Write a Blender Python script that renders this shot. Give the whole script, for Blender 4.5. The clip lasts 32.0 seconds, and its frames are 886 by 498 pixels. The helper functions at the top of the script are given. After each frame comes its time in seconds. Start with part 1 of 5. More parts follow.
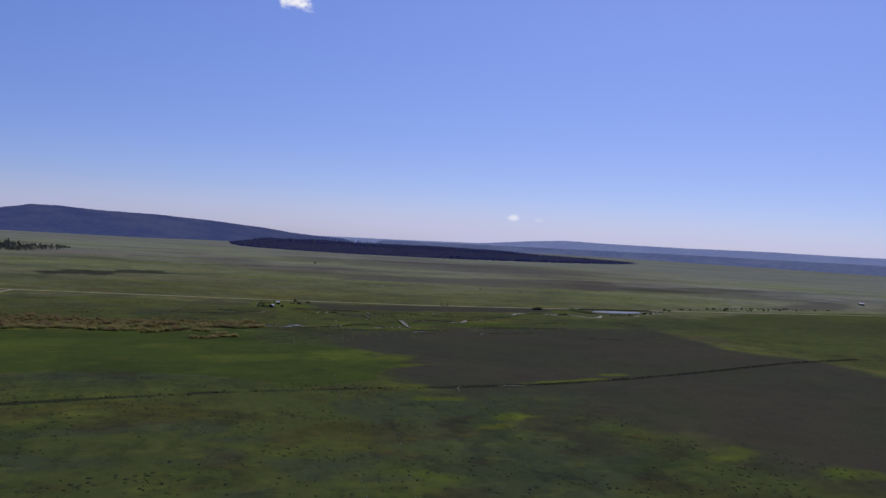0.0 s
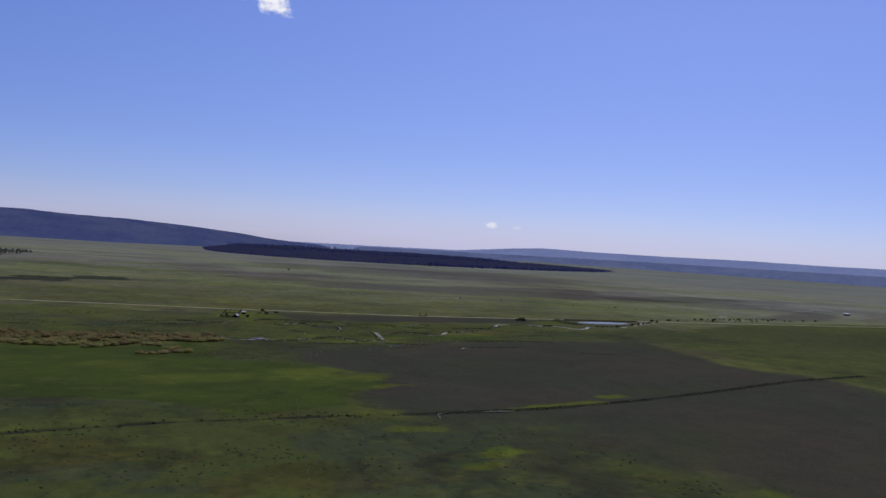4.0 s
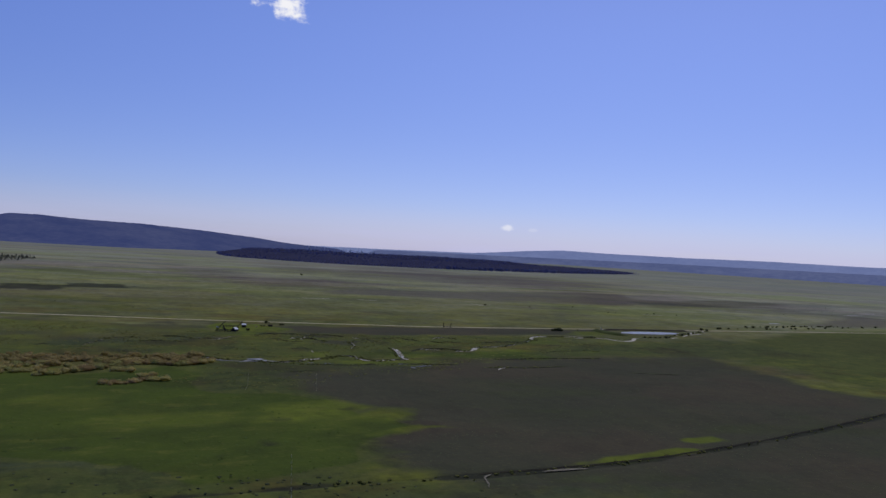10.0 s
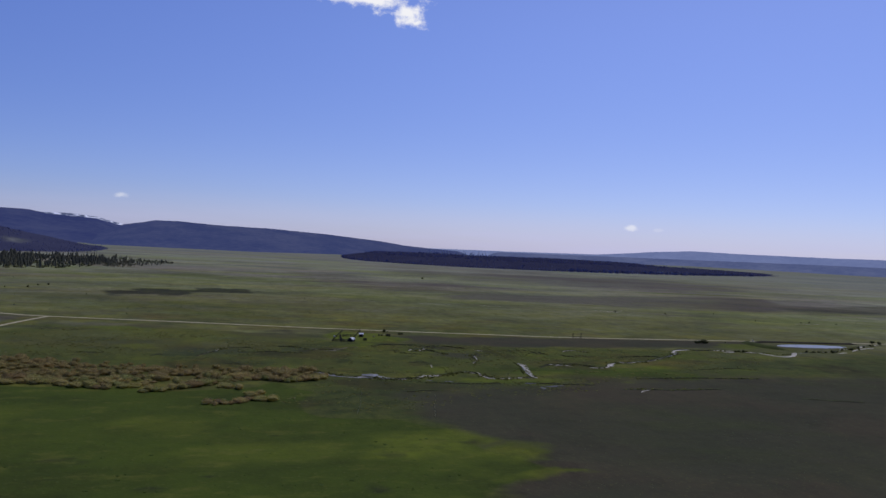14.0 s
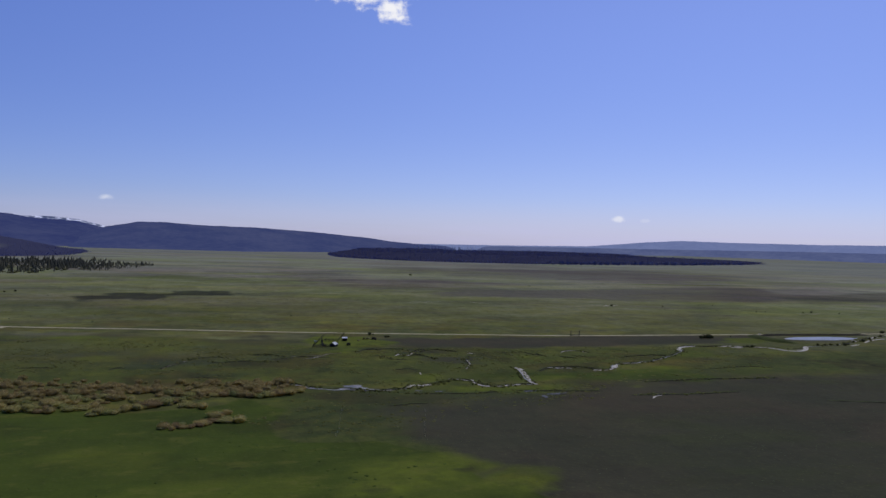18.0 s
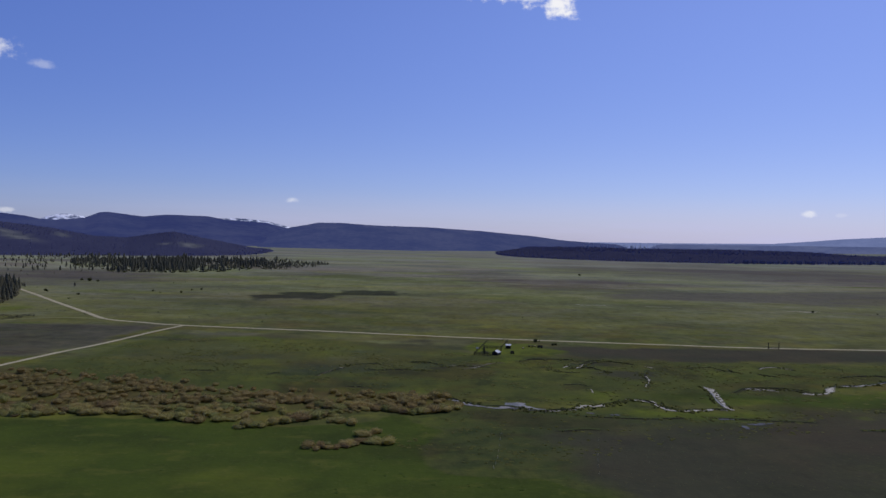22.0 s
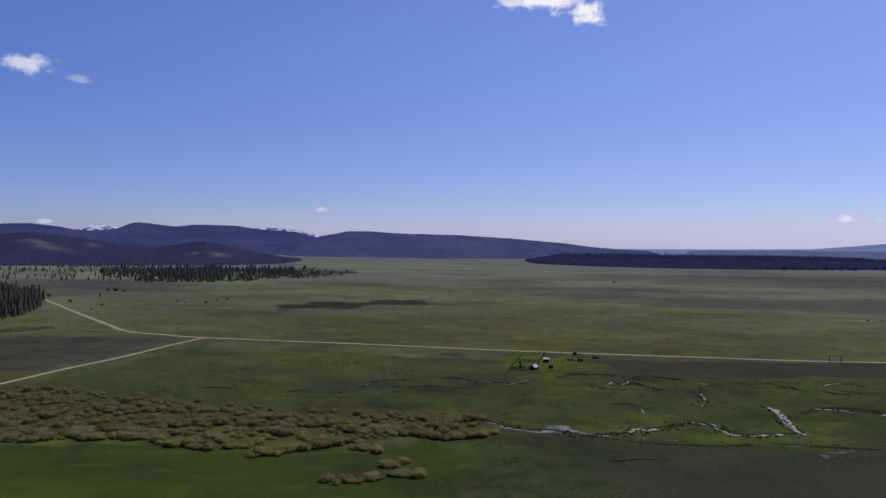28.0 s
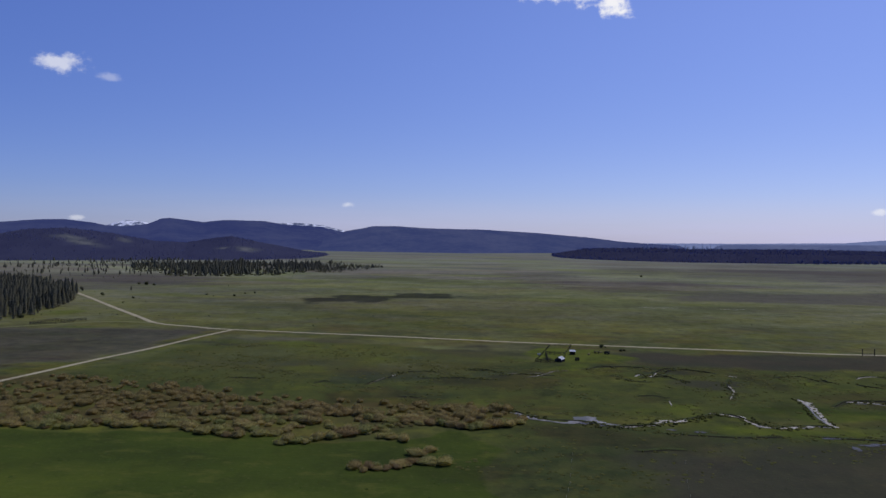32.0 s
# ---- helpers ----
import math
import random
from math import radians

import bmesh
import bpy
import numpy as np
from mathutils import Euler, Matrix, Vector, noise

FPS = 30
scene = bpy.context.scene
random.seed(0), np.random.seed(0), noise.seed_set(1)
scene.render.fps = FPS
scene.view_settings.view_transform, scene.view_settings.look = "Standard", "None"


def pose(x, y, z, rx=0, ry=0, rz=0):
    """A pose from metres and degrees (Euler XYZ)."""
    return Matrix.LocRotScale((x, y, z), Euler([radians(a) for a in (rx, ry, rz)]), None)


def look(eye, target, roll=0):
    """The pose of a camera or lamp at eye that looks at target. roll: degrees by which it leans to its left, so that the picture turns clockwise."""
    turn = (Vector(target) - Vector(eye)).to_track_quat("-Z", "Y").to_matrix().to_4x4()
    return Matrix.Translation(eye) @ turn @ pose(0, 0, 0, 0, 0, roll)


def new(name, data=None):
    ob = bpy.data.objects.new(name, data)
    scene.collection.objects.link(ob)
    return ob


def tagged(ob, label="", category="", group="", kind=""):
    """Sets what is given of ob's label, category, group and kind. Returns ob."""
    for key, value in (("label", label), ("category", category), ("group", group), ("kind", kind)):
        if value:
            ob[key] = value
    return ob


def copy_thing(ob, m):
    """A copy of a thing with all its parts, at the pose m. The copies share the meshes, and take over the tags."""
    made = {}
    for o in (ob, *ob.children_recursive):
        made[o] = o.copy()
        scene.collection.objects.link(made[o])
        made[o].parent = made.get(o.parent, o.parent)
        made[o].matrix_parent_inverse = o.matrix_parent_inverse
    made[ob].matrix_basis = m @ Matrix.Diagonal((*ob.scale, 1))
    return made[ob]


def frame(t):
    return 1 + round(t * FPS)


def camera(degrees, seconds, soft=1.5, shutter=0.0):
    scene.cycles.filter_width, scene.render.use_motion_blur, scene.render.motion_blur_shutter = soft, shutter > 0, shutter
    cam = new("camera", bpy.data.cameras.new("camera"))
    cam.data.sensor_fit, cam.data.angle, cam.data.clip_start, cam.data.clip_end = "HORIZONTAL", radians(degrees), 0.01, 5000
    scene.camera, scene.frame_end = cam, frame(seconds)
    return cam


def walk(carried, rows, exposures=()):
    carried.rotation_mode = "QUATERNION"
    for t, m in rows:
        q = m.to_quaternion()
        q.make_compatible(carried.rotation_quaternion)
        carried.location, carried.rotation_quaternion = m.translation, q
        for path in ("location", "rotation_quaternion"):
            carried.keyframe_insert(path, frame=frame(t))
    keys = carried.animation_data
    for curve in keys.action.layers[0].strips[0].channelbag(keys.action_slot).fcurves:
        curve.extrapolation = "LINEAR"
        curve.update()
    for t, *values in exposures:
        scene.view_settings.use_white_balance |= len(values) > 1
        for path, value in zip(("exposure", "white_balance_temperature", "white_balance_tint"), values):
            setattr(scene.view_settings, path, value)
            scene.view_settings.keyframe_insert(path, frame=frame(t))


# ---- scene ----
cam = camera(62.8, 32.0, soft=1.5)
PATH = [
    (0, (-63.29, -227.51, 60.51), (-23.27, -135.87, 59.37), 3.62),
    (0.5, (-61.35, -223.68, 60.37), (-20.20, -132.54, 59.48), 3.66),
    (1, (-59.51, -219.68, 60.24), (-17.60, -128.89, 59.45), 3.73),
    (1.5, (-57.70, -215.47, 60.13), (-15.26, -124.93, 59.48), 3.83),
    (2, (-55.81, -211.08, 60.03), (-13.12, -120.65, 59.58), 3.86),
    (2.5, (-53.88, -206.56, 59.97), (-11.06, -116.19, 59.65), 3.87),
    (3, (-52.02, -201.95, 59.91), (-9.17, -111.60, 59.73), 3.91),
    (3.5, (-50.24, -197.34, 59.87), (-7.43, -106.96, 59.80), 3.95),
    (5.5, (-43.42, -178.12, 60.01), (-1.29, -87.42, 60.21), 3.91),
    (6, (-41.60, -172.87, 59.99), (0.31, -82.08, 60.23), 3.82),
    (6.5, (-39.72, -167.55, 59.95), (2.09, -76.71, 60.18), 3.78),
    (7, (-37.80, -162.07, 59.88), (3.86, -71.16, 60.13), 3.76),
    (7.5, (-35.80, -156.42, 59.76), (5.71, -65.45, 60.00), 3.73),
    (8, (-33.76, -150.56, 59.60), (7.61, -59.52, 59.84), 3.69),
    (8.5, (-31.74, -144.44, 59.38), (9.49, -53.34, 59.66), 3.64),
    (9, (-29.72, -138.02, 59.13), (11.36, -46.85, 59.39), 3.63),
    (9.5, (-27.55, -131.27, 58.90), (13.24, -39.96, 59.17), 3.62),
    (10, (-25.24, -124.53, 58.72), (15.45, -33.18, 59.02), 3.54),
    (10.5, (-22.86, -118.05, 58.64), (17.59, -26.60, 58.88), 3.57),
    (11, (-20.63, -111.98, 58.68), (19.76, -20.51, 58.91), 3.48),
    (11.5, (-18.74, -106.52, 58.83), (21.59, -15.01, 59.00), 3.42),
    (12, (-17.35, -101.67, 59.07), (22.80, -10.09, 59.37), 3.43),
    (12.5, (-16.58, -97.38, 59.37), (20.84, -4.64, 59.60), 3.38),
    (13, (-16.24, -93.66, 59.68), (17.50, 0.48, 59.79), 3.30),
    (13.5, (-15.54, -90.58, 59.92), (13.68, 5.06, 59.77), 3.19),
    (14, (-14.64, -87.71, 60.12), (10.47, 9.09, 59.73), 3.06),
    (14.5, (-13.65, -84.79, 60.27), (8.22, 12.79, 59.72), 2.96),
    (16.5, (-9.63, -68.82, 60.17), (15.72, 27.91, 59.39), 2.26),
    (17, (-8.42, -64.72, 60.18), (17.47, 31.87, 59.29), 2.11),
    (17.5, (-7.20, -60.60, 60.21), (19.31, 35.82, 59.25), 1.94),
    (18, (-6.15, -56.72, 60.24), (20.53, 39.65, 59.24), 1.79),
    (18.5, (-5.36, -53.10, 60.29), (19.13, 43.85, 59.13), 1.72),
    (19, (-4.79, -49.58, 60.37), (18.29, 47.71, 59.12), 1.54),
    (19.5, (-4.00, -46.01, 60.46), (16.35, 51.89, 59.14), 1.46),
    (20, (-2.94, -42.31, 60.57), (12.79, 56.43, 59.12), 1.37),
    (20.5, (-1.70, -38.38, 60.68), (7.95, 61.14, 59.06), 1.37),
    (21, (-0.44, -34.11, 60.78), (4.58, 65.74, 59.06), 1.36),
    (21.5, (0.44, -29.55, 60.85), (4.62, 70.35, 59.11), 1.39),
    (22, (0.77, -24.68, 60.89), (4.75, 75.22, 59.05), 1.40),
    (22.5, (0.76, -19.60, 60.91), (4.54, 80.31, 59.16), 1.47),
    (23, (0.63, -14.70, 60.96), (4.23, 85.23, 59.53), 1.43),
    (23.5, (1.04, -10.63, 61.05), (3.52, 89.34, 59.86), 1.43),
    (24, (1.34, -7.43, 61.11), (3.38, 92.55, 60.21), 1.47),
    (24.5, (1.43, -4.87, 61.12), (3.44, 95.11, 60.45), 1.49),
    (26.5, (0.06, -1.86, 60.48), (1.11, 98.13, 59.92), 1.33),
    (27, (0.04, -1.22, 60.33), (0.65, 98.78, 59.68), 1.18),
    (27.5, (-0.02, -0.58, 60.17), (0.25, 99.42, 59.44), 1.06),
    (28, (0.00, -0.00, 59.98), (-0.01, 100.00, 59.16), 0.97),
    (28.5, (0.15, 0.47, 59.75), (-0.10, 100.47, 58.93), 0.97),
    (29, (0.24, 0.79, 59.53), (-0.31, 100.78, 58.56), 0.92),
    (29.5, (0.23, 0.92, 59.33), (0.02, 100.91, 58.33), 0.92),
    (30, (0.18, 0.90, 59.14), (1.09, 100.89, 58.00), 0.93),
    (30.5, (0.10, 0.81, 58.95), (1.85, 100.79, 57.75), 0.96),
    (31, (0.06, 0.65, 58.79), (1.51, 100.63, 57.44), 0.91),
    (31.5, (0.03, 0.26, 58.66), (-0.43, 100.24, 57.20), 0.87),
    (32, (-0.02, -0.38, 58.55), (-3.54, 99.55, 56.98), 0.85),
]
walk(cam, [(t, look(eye, target, roll)) for t, eye, target, roll in PATH])

# ---- light ----
SUN_AZ, SUN_EL = 46.0, 58.0
world = bpy.data.worlds.new("sky")
scene.world = world
world.use_nodes = True
WN, WL = world.node_tree.nodes, world.node_tree.links
WN.clear()


def wnode(kind):
    return WN.new(kind)


def wmath(op, a, b=None, c=None):
    n = wnode("ShaderNodeMath")
    n.operation = op
    for i, v in enumerate((a, b, c)):
        if v is None:
            continue
        if isinstance(v, (int, float)):
            n.inputs[i].default_value = v
        else:
            WL.new(v, n.inputs[i])
    return n.outputs[0]


def wrange():
    n = wnode("ShaderNodeMapRange")
    n.interpolation_type = "SMOOTHSTEP"
    return n


def wmix(blend="MIX"):
    n = wnode("ShaderNodeMix")
    n.data_type, n.blend_type = "RGBA", blend
    return n


sky = wnode("ShaderNodeTexSky")
sky.sky_type, sky.sun_disc = "NISHITA", False
sky.sun_elevation, sky.sun_rotation = radians(SUN_EL), radians(SUN_AZ)
sky.altitude, sky.air_density, sky.dust_density, sky.ozone_density = 1500, 1.0, 1.5, 3.0
coords = wnode("ShaderNodeTexCoord")
split = wnode("ShaderNodeSeparateXYZ")
WL.new(coords.outputs["Generated"], split.inputs[0])
flat = wmath("SQRT", wmath("ADD", wmath("POWER", split.outputs[0], 2), wmath("POWER", split.outputs[1], 2)))
sky_az = wmath("ARCTAN2", split.outputs[0], split.outputs[1])
sky_el = wmath("DIVIDE", split.outputs[2], wmath("MAXIMUM", flat, 0.001))


def cloud_noise(sx, sy, detail, shift):
    n = wnode("ShaderNodeTexNoise")
    n.noise_dimensions = "2D"
    n.inputs["Scale"].default_value, n.inputs["Detail"].default_value = 1.0, detail
    n.inputs["Roughness"].default_value = 0.62
    v = wnode("ShaderNodeCombineXYZ")
    WL.new(wmath("MULTIPLY_ADD", sky_az, sx, shift), v.inputs[0])
    WL.new(wmath("MULTIPLY", sky_el, sy), v.inputs[1])
    WL.new(v.outputs[0], n.inputs["Vector"])
    return n.outputs[0]


puffs = cloud_noise(38, 52, 6, 3.0)
veil = cloud_noise(3.0, 40, 5, 11.0)
# azimuth and tangent of elevation of the middle, half width, half height, density
CLOUDS = [
    (8.2, 0.338, 3.7, 0.024, 1.0), (11.0, 0.315, 1.6, 0.021, 1.0), (5.6, 0.331, 2.2, 0.013, 0.7),
    (-29.8, 0.2055, 1.75, 0.0135, 0.62), (-26.7, 0.194, 1.0, 0.007, 0.25), (-9.6, 0.0425, 0.6, 0.005, 0.45),
    (29.0, 0.0385, 0.6, 0.005, 0.55), (31.0, 0.036, 0.5, 0.003, 0.14), (-28.7, 0.0185, 0.7, 0.0035, 0.4),
]
cover = None
for az, el, w, h, dense in CLOUDS:
    dx = wmath("DIVIDE", wmath("SUBTRACT", sky_az, radians(az)), radians(w))
    dy = wmath("DIVIDE", wmath("SUBTRACT", sky_el, el), h)
    far = wmath("SQRT", wmath("ADD", wmath("POWER", wmath("ABSOLUTE", dx), 2), wmath("POWER", wmath("ABSOLUTE", dy), 2)))
    lump = wmath("ADD", far, wmath("MULTIPLY", wmath("SUBTRACT", puffs, 0.5), 2.0))
    m = wrange()
    m.inputs["From Min"].default_value, m.inputs["From Max"].default_value = 1.05, 0.25
    m.inputs["To Max"].default_value = dense
    WL.new(lump, m.inputs["Value"])
    cover = m.outputs[0] if cover is None else wmath("MAXIMUM", cover, m.outputs[0])
low = wrange()
low.inputs["From Min"].default_value, low.inputs["From Max"].default_value = 0.068, 0.0
WL.new(sky_el, low.inputs["Value"])
tint = wmix("MULTIPLY")
tint.inputs[0].default_value = 1.0
WL.new(sky.outputs[0], tint.inputs[6])
# deeper blue away from the sun
away = wmath("MULTIPLY_ADD", wmath("COSINE", wmath("SUBTRACT", sky_az, radians(SUN_AZ))), -0.5, 0.5)
hue = wmix()
# the thin veil over the horizon lies mostly under the sun
thin = wmath("MULTIPLY", wmath("MULTIPLY", low.outputs[0], wmath("MULTIPLY_ADD", veil, 0.75, 0.08)), wmath("MAXIMUM", wmath("MULTIPLY_ADD", away, -2.0, 1.15), 0.25))
WL.new(away, hue.inputs[0])
hue.inputs[6].default_value, hue.inputs[7].default_value = (0.84, 0.82, 1.19, 1), (0.24, 0.42, 1.02, 1)
WL.new(hue.outputs[2], tint.inputs[7])
# the upper sky is a little brighter than the sky's own model
lift = wrange()
lift.inputs["From Min"].default_value, lift.inputs["From Max"].default_value = 0.08, 0.34
lift.inputs["To Min"].default_value, lift.inputs["To Max"].default_value = 0.97, 1.13
WL.new(sky_el, lift.inputs["Value"])
raised = wnode("ShaderNodeVectorMath")
raised.operation = "SCALE"
WL.new(tint.outputs[2], raised.inputs[0])
WL.new(lift.outputs[0], raised.inputs["Scale"])
veiled = wmix()
WL.new(thin, veiled.inputs[0])
WL.new(raised.outputs[0], veiled.inputs[6])
veiled.inputs[7].default_value = (5.65, 5.75, 8.6, 1)
clouded = wmix()
WL.new(cover, clouded.inputs[0])
WL.new(veiled.outputs[2], clouded.inputs[6])
clouded.inputs[7].default_value = (9.6, 9.6, 10.0, 1)
back = wnode("ShaderNodeBackground")
back.inputs["Strength"].default_value = 0.118
WL.new(clouded.outputs[2], back.inputs["Color"])
out = wnode("ShaderNodeOutputWorld")
WL.new(back.outputs[0], out.inputs["Surface"])

sun = new("sun", bpy.data.lights.new("sun", "SUN"))
sun.data.energy, sun.data.angle, sun.data.color = 2.7, radians(0.53), (1.0, 0.95, 0.86)
a, e = radians(SUN_AZ), radians(SUN_EL)
sun.matrix_world = look((200 * math.sin(a) * math.cos(e), 200 * math.cos(a) * math.cos(e), 200 * math.sin(e)), (0, 0, 0))
scene.view_settings.exposure = -0.35


# ---- materials ----
class Nodes:
    """A small builder for one material's node tree."""

    def __init__(self, name, rough=0.85, metal=0.0, spec=0.3):
        self.mat = bpy.data.materials.new(name)
        self.mat.use_nodes = True
        self.n, self.l = self.mat.node_tree.nodes, self.mat.node_tree.links
        self.b = self.n["Principled BSDF"]
        self.b.inputs["Roughness"].default_value = rough
        self.b.inputs["Metallic"].default_value = metal
        self.b.inputs["Specular IOR Level"].default_value = spec
        self.pos = self.n.new("ShaderNodeNewGeometry").outputs["Position"]

    def put(self, v, socket):
        if isinstance(v, (int, float)):
            socket.default_value = v
        elif isinstance(v, tuple):
            socket.default_value = (*v, 1) if len(v) == 3 and socket.type == "RGBA" else v
        else:
            self.l.new(v, socket)

    def noise(self, size, detail=4, stretch=(1, 1, 1), rough=0.55):
        m = self.n.new("ShaderNodeVectorMath")
        m.operation = "MULTIPLY"
        self.l.new(self.pos, m.inputs[0])
        m.inputs[1].default_value = tuple(1 / (size * s) for s in stretch)
        t = self.n.new("ShaderNodeTexNoise")
        t.inputs["Scale"].default_value, t.inputs["Detail"].default_value, t.inputs["Roughness"].default_value = 1, detail, rough
        self.l.new(m.outputs[0], t.inputs["Vector"])
        return t.outputs[0]

    def ramp(self, v, lo, hi, to0=0.0, to1=1.0):
        r = self.n.new("ShaderNodeMapRange")
        r.interpolation_type = "SMOOTHSTEP"
        for k, x in (("From Min", lo), ("From Max", hi), ("To Min", to0), ("To Max", to1)):
            r.inputs[k].default_value = x
        self.put(v, r.inputs["Value"])
        return r.outputs[0]

    def math(self, op, a, b=0.0):
        m = self.n.new("ShaderNodeMath")
        m.operation = op
        self.put(a, m.inputs[0])
        self.put(b, m.inputs[1])
        return m.outputs[0]

    def mix(self, f, a, b, blend="MIX"):
        m = self.n.new("ShaderNodeMix")
        m.data_type, m.blend_type = "RGBA", blend
        self.put(f, m.inputs[0])
        self.put(a, m.inputs[6])
        self.put(b, m.inputs[7])
        return m.outputs[2]

    def attr(self, name):
        t = self.n.new("ShaderNodeAttribute")
        t.attribute_name = name
        return t.outputs["Fac"]

    def rand(self):
        return self.n.new("ShaderNodeObjectInfo").outputs["Random"]

    def island(self):
        g = self.n.new("ShaderNodeNewGeometry")
        return g.outputs["Random Per Island"]

    def bump(self, h, dist, strength=0.6):
        m = self.n.new("ShaderNodeBump")
        m.inputs["Strength"].default_value, m.inputs["Distance"].default_value = strength, dist
        self.put(h, m.inputs["Height"])
        self.l.new(m.outputs[0], self.b.inputs["Normal"])
        return self

    def color(self, c):
        self.put(c, self.b.inputs["Base Color"])
        return self.mat


def simple(name, c1, c2, size, rough=0.85, metal=0.0, spread=0.0, spec=0.06, bump=0.0, fine=0.2):
    """Two tones mixed by a coarse and a fine noise, with a light change from object to object."""
    k = Nodes(name, rough, metal, spec)
    f = k.math("ADD", k.math("MULTIPLY", k.noise(size, 5), 0.7), k.math("MULTIPLY", k.noise(size * fine, 3), 0.3))
    c = k.mix(k.ramp(f, 0.35, 0.65), c1, c2)
    if spread:
        v = k.math("ADD", 1 - spread / 2, k.math("MULTIPLY", k.rand(), spread))
        g = k.n.new("ShaderNodeHueSaturation")
        k.put(v, g.inputs["Value"])
        k.put(c, g.inputs["Color"])
        c = g.outputs[0]
    if bump:
        k.bump(k.noise(size * fine, 4), bump)
    return k.color(c)


def islands(name, c1, c2, size, rough=0.9, through_leaf=0.5, contrast=0.5, vary=0.0):
    """Foliage: tone changes from leaf clump to leaf clump and over the ground."""
    k = Nodes(name, rough, 0, 0.1)
    c = k.mix(k.ramp(k.noise(size, 3), 0.3, 0.7), c1, c2)
    c = k.mix(k.math("MULTIPLY", k.island(), contrast), c, tuple(x * 0.55 for x in c1))
    if vary:
        c = k.mix(k.math("MULTIPLY", k.ramp(k.rand(), 0.55, 1.0), vary), c, (0.245, 0.168, 0.088))
        c = k.mix(k.math("MULTIPLY", k.ramp(k.rand(), 0.45, 0.0), vary), c, (0.262, 0.290, 0.100))
    # leaves let part of the light through
    thin = k.n.new("ShaderNodeBsdfTranslucent")
    k.put(c, thin.inputs["Color"])
    both = k.n.new("ShaderNodeMixShader")
    both.inputs[0].default_value = through_leaf
    k.l.new(k.b.outputs[0], both.inputs[1])
    k.l.new(thin.outputs[0], both.inputs[2])
    k.l.new(both.outputs[0], k.n["Material Output"].inputs["Surface"])
    return k.color(c)


# ground cover, growth kinds and painted distance haze mixed by the sheet's own layers
k = Nodes("meadow_ground", 1.0, 0, 0.02)
n_big, n_mid, n_small, n_fine = k.noise(170, 5, (1.3, 1, 1)), k.noise(28, 5, (1.4, 1, 1)), k.noise(6, 4, (1.2, 1, 1)), k.noise(1.4, 3)
near_by = k.math("SUBTRACT", 1.0, k.math("MULTIPLY", k.attr("dry"), 0.85))
c = k.mix(k.ramp(n_big, 0.40, 0.60), (0.070, 0.080, 0.013), (0.102, 0.104, 0.020))
c = k.mix(k.math("MULTIPLY", k.ramp(n_mid, 0.44, 0.60), k.math("MULTIPLY", k.ramp(k.attr("dry"), 0.36, 0.08), 0.85)), c, (0.050, 0.064, 0.012))
c = k.mix(k.math("MULTIPLY", k.ramp(k.noise(230, 5, (1.7, 1, 1), 0.6), 0.50, 0.58), 0.6), c, (0.084, 0.074, 0.040))
c = k.mix(k.math("MULTIPLY", k.ramp(k.noise(115, 5, (1.8, 1, 1), 0.6), 0.51, 0.58), 0.6), c, (0.045, 0.056, 0.014))
c = k.mix(k.math("MULTIPLY", k.ramp(k.noise(88, 5, (1.7, 1, 1), 0.6), 0.53, 0.61), 0.6), c, (0.112, 0.116, 0.018))
c = k.mix(k.math("MULTIPLY", k.ramp(k.noise(48, 5, (1.6, 1, 1), 0.65), 0.54, 0.60), 0.5), c, (0.074, 0.068, 0.030))


def layer(c, name, col, lo=0.35, hi=0.65, amt=1.0):
    edge = k.math("ADD", k.attr(name), k.math("MULTIPLY", k.math("SUBTRACT", n_mid, 0.5), 0.55))
    edge = k.math("ADD", edge, k.math("MULTIPLY", k.math("SUBTRACT", n_small, 0.5), 0.45))
    return k.mix(k.math("MULTIPLY", k.ramp(edge, lo, hi), amt), c, col)


bare = k.mix(k.ramp(n_mid, 0.35, 0.65), (0.0415, 0.0415, 0.0245), (0.0355, 0.0380, 0.0220))
bare = k.mix(k.math("MULTIPLY", k.ramp(k.noise(46, 6, (2.2, 1, 1), 0.65), 0.50, 0.66), 0.55), bare, (0.036, 0.044, 0.016))
bare = k.mix(k.math("MULTIPLY", k.ramp(k.noise(85, 6, (1.4, 1, 1), 0.62), 0.47, 0.58), 0.7), bare, (0.0490, 0.0420, 0.0260))
lush = k.mix(k.ramp(n_mid, 0.35, 0.7), (0.044, 0.065, 0.0065), (0.030, 0.045, 0.0055))
# pale, bluish far flat: haze put into the colour over drier grass
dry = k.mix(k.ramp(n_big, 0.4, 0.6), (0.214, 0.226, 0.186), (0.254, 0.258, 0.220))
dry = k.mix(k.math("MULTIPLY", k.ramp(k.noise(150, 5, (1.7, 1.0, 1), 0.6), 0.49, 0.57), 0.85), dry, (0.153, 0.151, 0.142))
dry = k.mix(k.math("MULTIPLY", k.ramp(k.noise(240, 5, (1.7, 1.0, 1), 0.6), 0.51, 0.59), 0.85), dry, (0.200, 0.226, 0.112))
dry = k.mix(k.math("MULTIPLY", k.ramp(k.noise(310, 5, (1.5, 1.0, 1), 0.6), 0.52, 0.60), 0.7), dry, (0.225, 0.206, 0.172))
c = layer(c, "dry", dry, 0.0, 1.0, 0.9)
# the farthest flat greys further, again haze in the base colour
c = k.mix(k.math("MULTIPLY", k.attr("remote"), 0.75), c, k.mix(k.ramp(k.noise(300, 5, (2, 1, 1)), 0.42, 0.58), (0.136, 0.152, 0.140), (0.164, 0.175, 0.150)))
